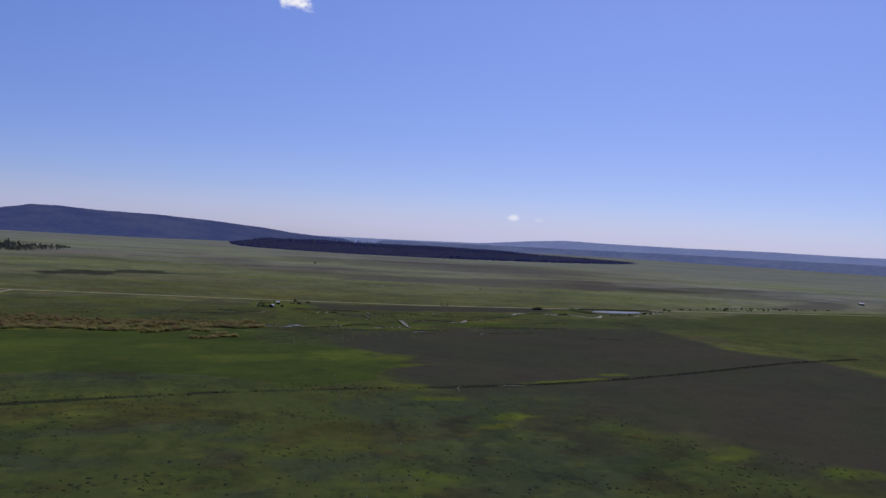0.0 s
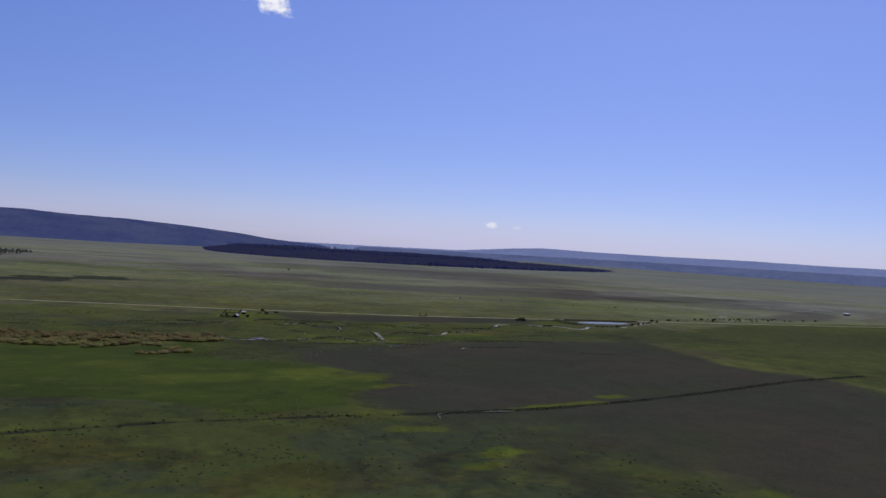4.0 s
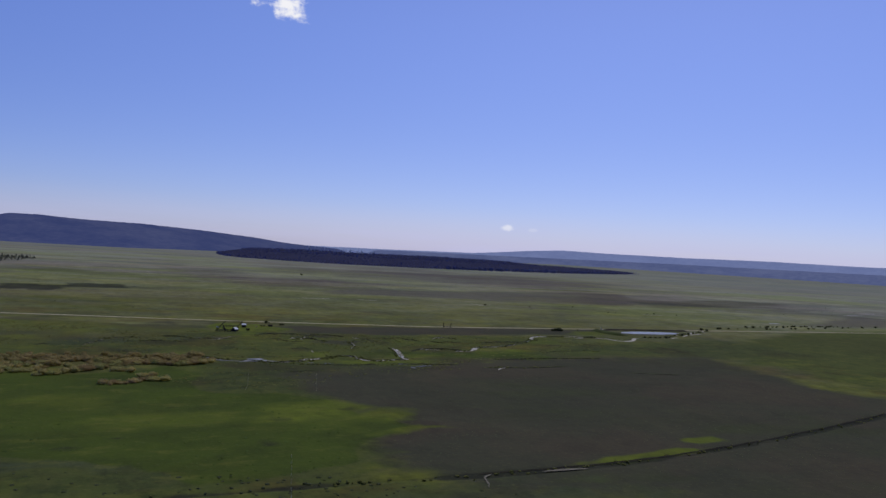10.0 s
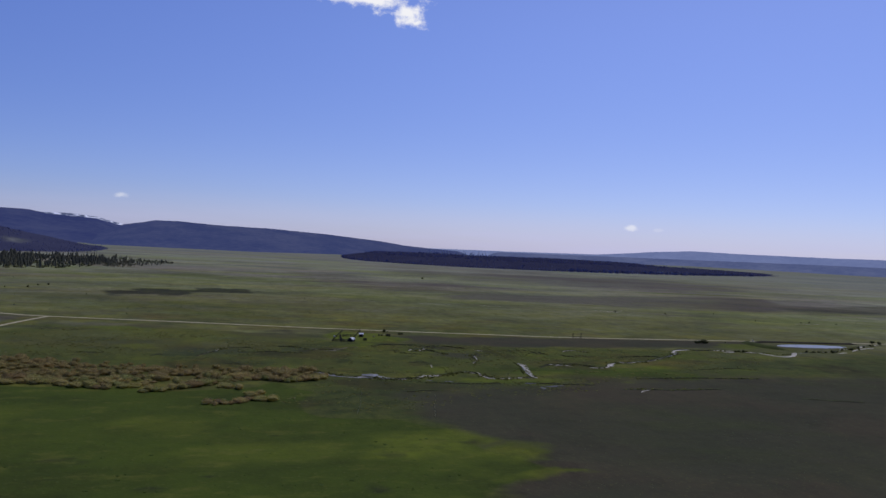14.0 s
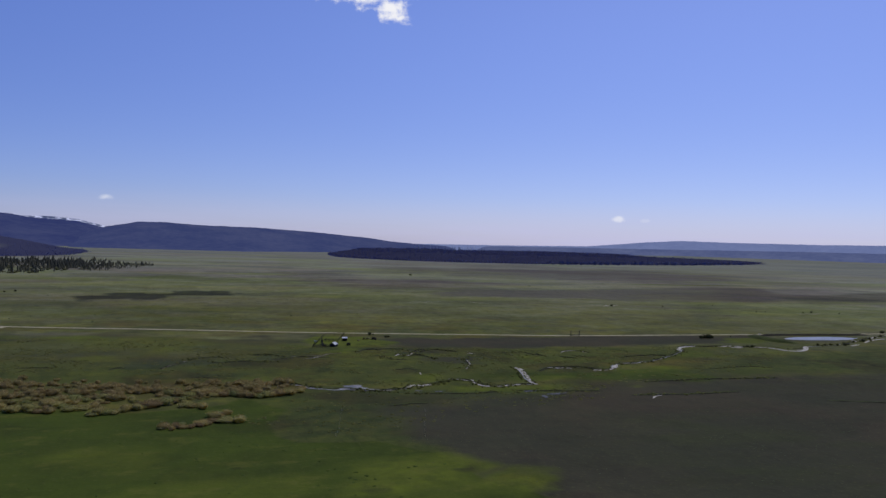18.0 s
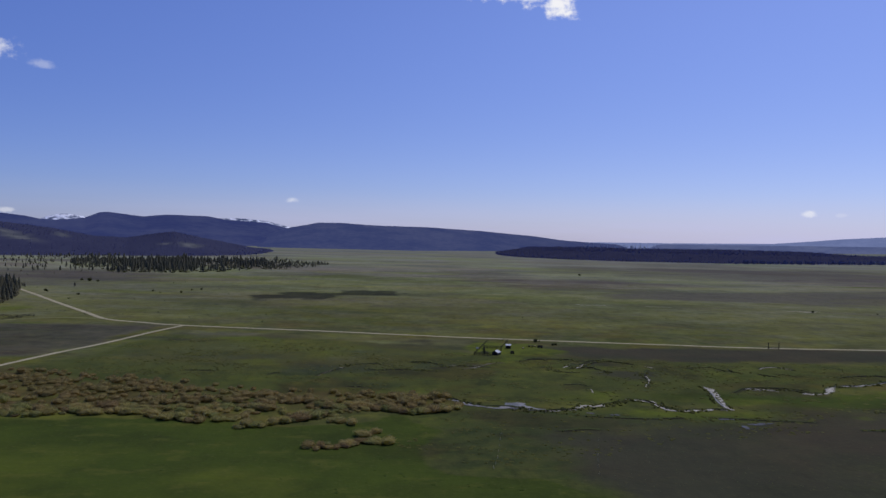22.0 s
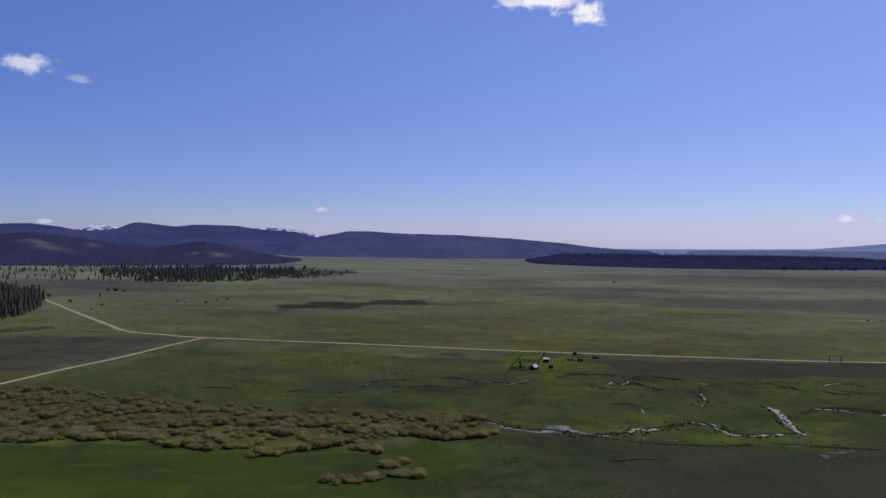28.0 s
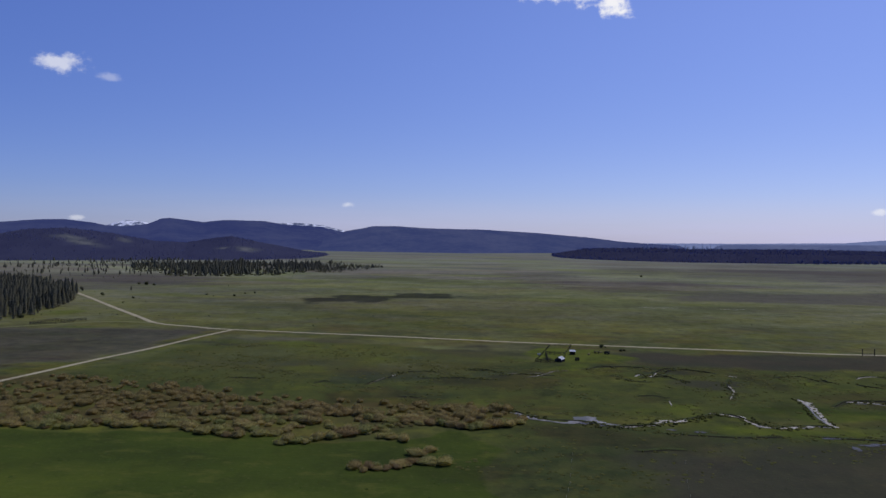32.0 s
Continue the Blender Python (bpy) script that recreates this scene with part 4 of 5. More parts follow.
ribbon("mud_bar", [(63, 36, 0.35), (64.4, 39, 0.4), (66, 44, 0.5), (69, 46, 0.4)], 88, "grey silt where a gully meets the ditch", M_SILT)
bar([(139, 272), (148, 270.6), (152, 267)], 1.0, 82)
bar([(186, 281), (194, 282), (200, 284)], 1.6, 84)
bar([(214, 292), (219, 296), (222, 300)], 2.4, 85)
bar([(154, 200), (158, 204), (162, 206)], 0.9, 114)
bar([(383, 332), (394, 336)], 2.2, 115)
bar([(406, 344), (423, 355), (444, 363)], 1.6, 116)
bar([(288, 329), (297, 329)], 2.4, 117)
bar([(284, 334), (292, 336), (300, 333)], 3.0, 87)
bar([(306, 330), (314, 327), (318, 315), (326, 313), (334, 318), (346, 331)], 2.6, 88)
bar([(404, 352), (412, 355)], 4, 89)
bar([(430, 365), (446, 372)], 3, 90)
bar([(460, 378), (470, 382)], 3, 91)
bar([(84, 45), (92, 45), (99, 44.6)], 1.1, 94, "grey silt washed out beside the ditch", M_SILT)
bar([(48, 228), (54, 228.6)], 1.2, 96)
bar([(24, 306), (32, 312), (39, 322), (46, 324)], 1.1, 98, "pale silt in an old channel", M_SILT)
bar([(30, 310), (33, 314)], 1.3, 101)
bar([(-39, 284), (-36, 294), (-33, 301)], 0.4, 111, "pale silt in an old channel", M_SILT)
bar([(18, 314), (26, 315), (34, 317)], 1.4, 112, "grey silt in an old channel", M_SILT)
bar([(-31.4, 303), (-30, 306)], 1.0, 113)
bar([(72, 313), (76, 319), (79, 314), (84, 323)], 1.2, 102)
bar([(113, 320), (117, 317)], 1.2, 103)
bar([(74, 267), (73.6, 263), (73, 259)], 0.5, 104)
bar([(168, 318), (174, 323), (181, 324), (184, 317)], 0.9, 105)
bar([(106, 297), (105.6, 292)], 0.9, 106)
for seed, line in enumerate(([(54, 647), (70, 643), (86, 647), (108, 644)], [(215, 636), (226, 633), (240, 636)], [(296, 616), (309, 613), (318, 604)], [(340, 622), (358, 618), (372, 621)],
                             [(402, 602), (412, 599), (424, 603)], [(150, 640), (170, 637), (186, 641)], [(-20, 652), (0, 648), (18, 652)], [(524, 541), (540, 538), (556, 542)], [(578, 540), (590, 536), (604, 539)])):
    ribbon("silt_run", [(x, y, 1.5 if j % 2 else 0.8) for j, (x, y) in enumerate(line)], 140 + seed, "pale silt along a far runnel in the pasture", M_MUD if seed % 2 else M_SILT, "silt")
bar([(350, 612), (362, 610)], 3.0, 109)
bar([(105.4, 291), (104, 285), (100, 276), (98, 272)], 0.6, 99)


def mound(line, width, high, seed, name, label, material):
    pts = curve_points(line, 3)
    verts, faces = [], []
    for i, p in enumerate(pts):
        d = (pts[min(i + 1, len(pts) - 1)] - pts[max(i - 1, 0)]).normalized()
        side = Vector((d.y, -d.x, 0))
        e = min(1, (min(i, len(pts) - 1 - i)) / 2.5)
        for s, q in ((-0.5, 0), (-0.28, 0.7), (-0.08, 1), (0.08, 1), (0.28, 0.7), (0.5, 0)):
            k = 0.85 + 0.3 * float(value_noise(i * 1.0, s * 8, 2, seed))
            w = p + side * (s * width * k)
            verts.append((w.x, w.y, -0.15 + q * high * e * k))
        if i:
            b = 6 * i
            faces += [(b - 6 + j, b - 5 + j, b + j + 1, b + j) for j in range(5)]
    return tagged(raw(name, verts, faces, material), label, "embankment", kind="structure")


mound([(352, 383), (345, 378), (343, 364), (345, 352), (354, 347)], 11, 1.9, 5, "dam", "grassy earth dam at the end of the pond", M_TURF)
mound([(352, 384), (380, 384.5), (425, 383), (450, 384)], 5, 1.2, 6, "pond_bank", "dark earth bank between pond and road", M_SOIL)
for x, y, rx, ry, s in ((656, 472, 8, 4, 31), (985, 618, 20, 3, 32), (1075, 660, 22, 3.4, 33)):
    v, f = blob(x, y, rx, ry, 0.07, s, 40, 0.4)
    tagged(raw("water_far_pool", v, f, M_WATER), "far shallow pool in the pasture", "pool", kind="structure")


# ---- plants ----
def conifer_crown(seed, tiers=17, per=7, slim=0.15):
    """Whorls of drooping boughs round a dense core; one metre high, to be scaled."""
    r = random.Random(seed)
    verts, faces = [], []
    n = 7
    for j, (z, q) in enumerate(((0.10, 0.35), (0.35, 0.42), (0.7, 0.22), (0.97, 0.02))):
        for i in range(n):
            a = 2 * math.pi * i / n
            w = slim * q * 1.25 * r.uniform(0.8, 1.2)
            verts.append((w * math.cos(a), w * math.sin(a), z))
        if j:
            faces += [((j - 1) * n + i, (j - 1) * n + (i + 1) % n, j * n + (i + 1) % n, j * n + i) for i in range(n)]
    for tier in range(tiers):
        h = 0.07 + 0.90 * (tier / tiers) ** 0.95
        reach = slim * (1 - h) ** 0.72 * (0.55 if tier == 0 else 1) * r.uniform(0.75, 1.12)
        turn = r.uniform(0, 6.3)
        for i in range(per):
            if r.random() < 0.12:
                continue
            a = turn + 2 * math.pi * (i + r.uniform(-0.25, 0.25)) / per
            L = reach * r.uniform(0.7, 1.2) + 0.006
            c, s = math.cos(a), math.sin(a)
            w = L * r.uniform(0.26, 0.40) + 0.004
            drop = L * r.uniform(0.15, 0.5)
            b = len(verts)
            verts += [(0, 0, h + 0.012), (0.6 * L * c - w * s, 0.6 * L * s + w * c, h - 0.5 * drop - 0.012), (L * c, L * s, h - drop),
                      (0.6 * L * c + w * s, 0.6 * L * s - w * c, h - 0.5 * drop - 0.012), (0.6 * L * c, 0.6 * L * s, h - 0.25 * drop + 0.010)]
            faces += [(b, b + 1, b + 4), (b + 1, b + 2, b + 4), (b + 2, b + 3, b + 4), (b + 3, b, b + 4)]
    return verts, faces


def tall(mesh, high, wide=1.0):
    return [(x * high * wide, y * high * wide, z * high) for x, y, z in mesh[0]], mesh[1]


CONIFERS = []
for s in range(6):
    tree = empty("conifer", pose(0, 0, -50), "tall dark green conifer with drooping boughs", "tree", "conifers on the flat")
    high = (17, 19, 14, 20, 12, 17)[s]
    v, f = tall(conifer_crown(s + 1, slim=(0.21, 0.19, 0.25, 0.20, 0.27, 0.23)[s]), high)
    raw("crown", v, f, M_NEEDLE, tree)
    part("trunk", rod((0, 0, -0.3), (0, 0, high * 0.55), high * 0.013, high * 0.006, 7), M_BARK, tree, "grey-brown bark")
    CONIFERS.append(tree)

rt = random.Random(7)
WOOD = [(-345, 470), (-318, 462), (-297, 462), (-298, 474), (-308, 506), (-316, 545), (-330, 590), (-352, 640), (-374, 684), (-402, 722), (-430, 740), (-480, 800), (-560, 815), (-620, 700), (-520, 560), (-420, 480)]


def scatter(poly, n, seed, keep=None, gap=0.0):
    r = random.Random(seed)
    x0, x1 = min(p[0] for p in poly), max(p[0] for p in poly)
    y0, y1 = min(p[1] for p in poly), max(p[1] for p in poly)
    out, tries = [], 0
    while len(out) < n and tries < n * 40:
        tries += 1
        x, y = r.uniform(x0, x1), r.uniform(y0, y1)
        if float(inside(poly, np.array([x]), np.array([y]))[0]) < 0:
            continue
        if keep and r.random() > keep(x, y):
            continue
        if gap and any((x - a) ** 2 + (y - b) ** 2 < gap * gap for a, b in out[-400:]):
            continue
        out.append((x, y))
    return out


spots = sorted(scatter(WOOD, 1250, 3, gap=1.9), key=lambda p: p[1] - 1.3 * p[0])
WOOD_THINGS, wood_rest = spots[:230], spots[230:]
singles = [(-344, 729), (-400, 735), (-392, 722), (-384, 710), (-310, 512), (-304, 498), (-470, 920), (-455, 915), (-520, 960)]
MID = [(-560, 1180), (-470, 1060), (-405, 985), (-335, 1000), (-284, 1045), (-240, 1140), (-186, 1262), (-160, 1370), (-175, 1420), (-285, 1560), (-503, 1500), (-640, 1400)]
CORE = [(-520, 1250), (-400, 1060), (-330, 1060), (-265, 1150), (-250, 1300), (-290, 1450), (-480, 1500)]
mid = sorted(scatter(CORE, 750, 6, keep=lambda x, y: 0.1 + 1.5 * float(value_noise(x * 0.8, y, 45, 63)) ** 2, gap=1.8) + scatter([(-240, 1130), (-205, 1140), (-168, 1300), (-158, 1420), (-230, 1430), (-260, 1300)], 150, 16, gap=2.5) + scatter(MID, 1100, 5, keep=lambda x, y: 0.03 + 1.6 * max(0.0, float(value_noise(x * 0.7, y, 60, 61)) - 0.44) / 0.2, gap=1.8), key=lambda p: p[1])
MID_THINGS, mid_rest = mid[:60], mid[60:]
for n, (x, y) in enumerate(WOOD_THINGS + singles + MID_THINGS):
    k = rt.uniform(0.45, 0.90) if n < len(WOOD_THINGS) else rt.uniform(0.35, 1.1)
    lone = WOOD_THINGS and len(WOOD_THINGS) <= n < len(WOOD_THINGS) + len(singles)
    if lone:
        k *= 0.36
    elif n >= len(WOOD_THINGS):
        k *= 0.86 * max(0.5, min(1, (-x - 150) / 150)) * max(0.5, min(1, 1 - (y - 1200) / 400))
    src = CONIFERS[n % 6]
    ob = copy_thing(src, pose(x, y, -0.1, rt.uniform(-2, 2), rt.uniform(-2, 2), rt.uniform(0, 360)) @ Matrix.Diagonal((k * rt.uniform(0.9, 1.15), k, k, 1)))
    tagged(ob, "small lone conifer standing in the open pasture" if lone else "dark conifer at the edge of the mid-distance wood" if n >= len(WOOD_THINGS) + len(singles) else "tall dark green conifer in a dense stand")
for src in CONIFERS:
    for o in (*src.children_recursive, src):
        bpy.data.objects.remove(o)

FAR_TREES = [conifer_crown(90 + s, 8, 6, 0.26) for s in range(4)]


def tree_stuff(name, places, highs, label, material, seed, crowns=None):
    """Many trees as one sheet of growth."""
    r = random.Random(seed)
    verts, faces = [], []
    crowns = crowns or FAR_TREES
    for (x, y, z), h in zip(places, highs):
        m = crowns[r.randrange(len(crowns))]
        a, w = r.uniform(0, 6.3), r.uniform(0.85, 1.25)
        c, s = math.cos(a) * h * w, math.sin(a) * h * w
        n = len(verts)
        verts += [(x + c * px - s * py, y + s * px + c * py, z + h * pz) for px, py, pz in m[0]]
        faces += [tuple(i + n for i in q) for q in m[1]]
    ob = raw(name, verts, faces, material)
    return tagged(ob, label, "trees", kind="stuff")


tree_stuff("conifer_wood", [(x, y, -0.2) for x, y in wood_rest], [rt.uniform(8, 15) for _ in wood_rest], "dense dark conifer wood beyond the road", M_NEEDLE, 1)
tree_stuff("mid_wood", [(x, y, -0.2) for x, y in mid_rest], [(rt.uniform(3.5, 7.5) + 8 * rt.random() ** 3) * max(0.55, min(1, (-x - 150) / 150)) for x, _ in mid_rest], "scattered dark conifer wood on the flat", M_NEEDLE, 2)
SPARSE = [(-1300, 1250), (-520, 960), (-420, 1010), (-560, 1250), (-640, 1600), (-1500, 1680)]
spots = scatter(SPARSE, 900, 8, keep=lambda x, y: float(value_noise(x, y, 90, 67)) ** 2 * 1.6)
tree_stuff("sparse_trees", [(x, y, -0.2) for x, y in spots], [rt.uniform(3, 9) for _ in spots], "sparse small conifers dotted over the flat", M_NEEDLE, 3)

TINY = []
for s in range(4):
    r = random.Random(200 + s)
    ring = [(0.17 * math.cos(1.257 * i) * r.uniform(0.7, 1.2), 0.17 * math.sin(1.257 * i) * r.uniform(0.7, 1.2), 0.08) for i in range(5)]
    ring2 = [(0.11 * math.cos(1.257 * i + 0.6), 0.11 * math.sin(1.257 * i + 0.6), 0.45 * r.uniform(0.85, 1.15)) for i in range(5)]
    TINY.append((ring + ring2 + [(0, 0, 1)], [(i, (i + 1) % 5, 5 + i) for i in range(5)] + [((i + 1) % 5, 5 + (i + 1) % 5, 5 + i) for i in range(5)] + [(5 + i, 5 + (i + 1) % 5, 10) for i in range(5)]))


def hill_spots(ob, n, seed, lowest, keep=None):
    """Places on a hill's face, up to its crest."""
    r = random.Random(seed)
    polys = ob.data.polygons
    vs = ob.data.vertices
    out = []
    while len(out) < n:
        q = [vs[i].co for i in polys[r.randrange(len(polys))].vertices]
        a, b = r.random(), r.random()
        p = (q[0] * (1 - a) + q[1] * a) * (1 - b) + (q[3] * (1 - a) + q[2] * a) * b
        if p.z < lowest or (keep and r.random() > keep(p)):
            continue
        out.append((p.x, p.y, p.z - 1.0))
    return out


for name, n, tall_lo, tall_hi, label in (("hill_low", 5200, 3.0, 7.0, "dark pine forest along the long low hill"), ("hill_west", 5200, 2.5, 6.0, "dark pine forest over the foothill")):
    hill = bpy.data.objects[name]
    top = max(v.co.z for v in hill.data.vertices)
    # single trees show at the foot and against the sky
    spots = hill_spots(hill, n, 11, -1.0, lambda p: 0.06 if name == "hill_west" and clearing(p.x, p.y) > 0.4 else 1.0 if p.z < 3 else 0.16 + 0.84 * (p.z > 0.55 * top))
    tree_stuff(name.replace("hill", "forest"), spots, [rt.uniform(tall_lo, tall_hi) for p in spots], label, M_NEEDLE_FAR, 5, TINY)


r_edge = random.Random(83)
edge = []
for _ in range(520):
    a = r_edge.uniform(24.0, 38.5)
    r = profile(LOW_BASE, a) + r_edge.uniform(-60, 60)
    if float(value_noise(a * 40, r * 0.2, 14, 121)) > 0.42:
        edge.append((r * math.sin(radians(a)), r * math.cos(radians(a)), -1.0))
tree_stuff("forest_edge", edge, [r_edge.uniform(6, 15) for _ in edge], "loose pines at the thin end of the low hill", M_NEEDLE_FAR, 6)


# bleached dead trunks at the edge of the pine forest
M_SNAG = simple("bleached_trunks", (0.62, 0.60, 0.57), (0.46, 0.45, 0.43), 2.0, 0.9)
bm = bmesh.new()
rs = random.Random(71)
for lo, hi, near, n, z in ((31.4, 35.4, 20, 26, 0), (27.0, 31.0, 30, 7, 0), (13.4, 19.0, 330, 44, 35)):
    for _ in range(n):
        a = rs.uniform(lo, hi)
        r = profile(LOW_BASE, a) + near + rs.uniform(-15, 15)
        x, y, h = r * math.sin(radians(a)), r * math.cos(radians(a)), rs.uniform(6, 13)
        rod((x, y, z - 2), (x + rs.uniform(-0.4, 0.4), y, z + h), 0.8, 0.45, 5, bm)
tagged(part("dead_trunks", bm, M_SNAG), "bleached dead trunks before the dark pine forest", "trees", kind="stuff")


def lumpy(seed, squash, leaves):
    """A rounded bush one metre across: a bumpy dense core with sprays of leaves standing out of it."""
    r = random.Random(seed)
    bm = bmesh.new()
    bmesh.ops.create_icosphere(bm, subdivisions=2, radius=0.5)
    off = Vector((seed * 3.1, seed * 1.7, 0))
    for v in bm.verts:
        n = noise.noise(v.co * 2.6 + off) + 0.6 * noise.noise(v.co * 6 + off)
        v.co *= 1 + 0.42 * n
        v.co.z = max(-0.02, (v.co.z + 0.36) * squash)
        if v.co.z < 0.12:
            v.co.x *= 0.82
            v.co.y *= 0.82
    verts = [tuple(v.co) for v in bm.verts]
    faces = [tuple(v.index for v in f.verts) for f in bm.faces]
    normals = [(tuple(f.calc_center_median()), f.normal.copy()) for f in bm.faces]
    bm.free()
    for _ in range(leaves):
        c, nrm = normals[r.randrange(len(normals))]
        if c[2] < 0.1:
            continue
        d = (nrm + Vector((r.uniform(-0.6, 0.6), r.uniform(-0.6, 0.6), r.uniform(0.1, 1.2)))).normalized()
        t = d.cross(Vector((r.uniform(-1, 1), r.uniform(-1, 1), r.uniform(-1, 1)))).normalized()
        L, w = r.uniform(0.08, 0.27), r.uniform(0.014, 0.032)
        p = Vector(c)
        b = len(verts)
        verts += [tuple(p + t * w), tuple(p + d * L), tuple(p - t * w)]
        faces.append((b, b + 1, b + 2))
    return verts, faces


LUMPS = [lumpy(s + 1, 0.60 + 0.07 * (s % 3), 560) for s in range(6)]
SMALL_LUMPS = [lumpy(s + 21, 0.6, 24) for s in range(4)]


def shrub(name, mesh, wide, high, leaf, label, category, group):
    bush = empty(name, pose(0, 0, -60), label, category, group)
    raw("crown", [(x * wide, y * wide * 0.9, 0.04 + z * high) for x, y, z in mesh[0]], mesh[1], leaf, bush)
    bm = bmesh.new()
    r = random.Random(len(mesh[0]))
    for i in range(5):
        a = 1.26 * i
        rod((0.15 * wide * math.cos(a), 0.15 * wide * math.sin(a), -0.15), (0.3 * wide * math.cos(a), 0.3 * wide * math.sin(a), 0.45 * high + 0.2), 0.07, 0.03, 5, bm)
    part("stems", bm, M_STEM, bush, "bare brown stems")
    return bush


SHRUBS = [shrub("willow_shrub", LUMPS[s], (3.6, 4.4, 3.0, 5.0, 3.8, 4.2)[s], (3.0, 3.2, 2.6, 3.4, 3.1, 2.9)[s], M_WILLOW, "brown-leaved willow shrub by the creek", "shrub", "willows along the creek") for s in range(6)]
BANDS = [
    [(-108, 215), (-96, 216), (-85, 217)], [(-84, 213), (-74, 210), (-66, 208)], [(-52, 201), (-46, 204), (-40, 207), (-33, 213), (-26, 217)], [(-25, 209), (-18, 208)],
    [(-60, 209), (-54, 211)], [(-50, 232), (-39, 235), (-30, 238)], [(-30, 230), (-24, 226)], [(-20, 230), (-9, 226), (2, 222), (15, 228), (18, 232)], [(-28, 181), (-22, 180), (-15, 186), (-8, 187)],
    [(-14, 194), (-10, 196)], [(-27, 183), (-20, 182), (-13, 185), (-6, 186)], [(-125, 212), (-116, 213)], [(-140, 216), (-128, 219)], [(-112, 222), (-96, 224), (-82, 223)], [(-70, 222), (-58, 226), (-48, 224)],
    [(-2, 240), (6, 244), (13, 246)], [(-100, 234), (-84, 232), (-72, 236)], [(-150, 226), (-138, 230)], [(-168, 214), (-156, 218)], [(-8, 234), (4, 235)], [(-64, 240), (-50, 246)],
]
places = []
for line in BANDS:
    for p in curve_points(line, 2.6):
        places.append((p.x + rt.uniform(-1.1, 1.1), p.y + rt.uniform(-1.3, 1.3), rt.uniform(0.65, 1.2)))
for x, y in scatter(WILLOWS, 780, 13, keep=lambda x, y: (0.05 + 3.2 * float(value_noise(x, y * 2.0, 17, 83)) ** 4) * max(0.25, 1 - max(0, y - 240) / 50), gap=1.5):
    places.append((x, y, rt.uniform(0.3, 0.62) + 0.5 * rt.random() ** 3))
# none grow on the side road or beyond it
places = [p for p in places if p[0] > np.interp(p[1], [200, 215, 262, 293, 330], [-206, -200, -186, -178, -170]) + 5]
places.sort(key=lambda p: p[1] - 14 * p[2])
# the small clump out in the meadow stays low
places = [(x, y, k * (0.76 if y < 199 else 1.0)) for x, y, k in places]
near, rest = places[:290], places[290:]
for n, (x, y, k) in enumerate(near):
    copy_thing(SHRUBS[n % 6], pose(x, y, -0.1, 0, 0, rt.uniform(0, 360)) @ Matrix.Diagonal((k * rt.uniform(0.95, 1.5), k, k * rt.uniform(0.75, 1.2), 1)))
for src in SHRUBS:
    for o in (*src.children_recursive, src):
        bpy.data.objects.remove(o)


def bush_stuff(name, places, label, material, category, meshes, seed):
    """Many low plants as one sheet of growth; each place has x, y, width, height."""
    r = random.Random(seed)
    verts, faces = [], []
    for x, y, w, h in places:
        m = meshes[r.randrange(len(meshes))]
        a = r.uniform(0, 6.3)
        c, s = math.cos(a) * w, math.sin(a) * w
        n = len(verts)
        verts += [(x + c * px - s * py, y + s * px + c * py, h * pz - 0.08) for px, py, pz in m[0]]
        faces += [tuple(i + n for i in q) for q in m[1]]
    return tagged(raw(name, verts, faces, material), label, category, kind="stuff")


bush_stuff("willow_thicket", [(x, y, 4.1 * k, 3.3 * k) for x, y, k in rest], "brown willow thicket on the wet ground", M_WILLOW, "shrubs", LUMPS, 21)


# tussocks and sage: low tufts
def tuft(seed):
    r = random.Random(seed)
    n = 6
    v = [(0.5 * r.uniform(0.7, 1.2) * math.cos(2 * math.pi * i / n), 0.5 * r.uniform(0.7, 1.2) * math.sin(2 * math.pi * i / n), 0.0) for i in range(n)]
    v += [(0.38 * r.uniform(0.6, 1.2) * math.cos(2 * math.pi * (i + 0.5) / 3), 0.38 * r.uniform(0.6, 1.2) * math.sin(2 * math.pi * (i + 0.5) / 3), r.uniform(0.6, 1.05)) for i in range(3)]
    f = []
    for i in range(3):
        f += [(2 * i, 2 * i + 1, 6 + i), (2 * i + 1, (2 * i + 2) % n, 6 + i), ((2 * i + 2) % n, 6 + (i + 1) % 3, 6 + i)]
    return v, f + [(6, 7, 8)]


TUFTS = [tuft(300 + s) for s in range(6)]
M_TUSSOCK = islands("sedge_tussocks", (0.135, 0.146, 0.040), (0.165, 0.166, 0.050), 25, through_leaf=0.55)
sage_spots = [(x, y, rt.uniform(0.5, 1.5), rt.uniform(0.12, 0.28)) for x, y in scatter(SAGE, 2300, 41, keep=lambda x, y: float(value_noise(x, y * 1.3, 20, 91)) ** 6 * 14)]
bush_stuff("sagebrush", sage_spots, "grey-green sagebrush dotted over the pasture", M_SAGE, "sagebrush", TUFTS, 22)
WET = [(-150, 290), (-20, 256), (20, 250), (60, 224), (130, 210), (250, 262), (330, 310), (260, 338), (60, 338), (-40, 380), (-150, 400)]
tus = [(x, y, rt.uniform(0.9, 3.2), rt.uniform(0.08, 0.24)) for x, y in scatter(WET, 2000, 43, keep=lambda x, y: float(value_noise(x, y * 2.2, 20, 95)) ** 6 * 9)]
tus += [(x + rt.gauss(0, 5), y + rt.gauss(0, 1.0), rt.uniform(0.5, 1.6), rt.uniform(0.15, 0.4)) for x, y in [tuple(q)[:2] for q in curve_points(DITCH, 0.7)] if rt.random() < (0.20 if x > 20 else 0.05)]
tus += [(x + rt.choice((-1, 1)) * rt.uniform(0.7, 2.4), y + rt.gauss(0, 1.0), rt.uniform(0.6, 1.6), rt.uniform(0.2, 0.5)) for x, y in [tuple(q)[:2] for q in curve_points(CREEK_NECK, 0.5)]]
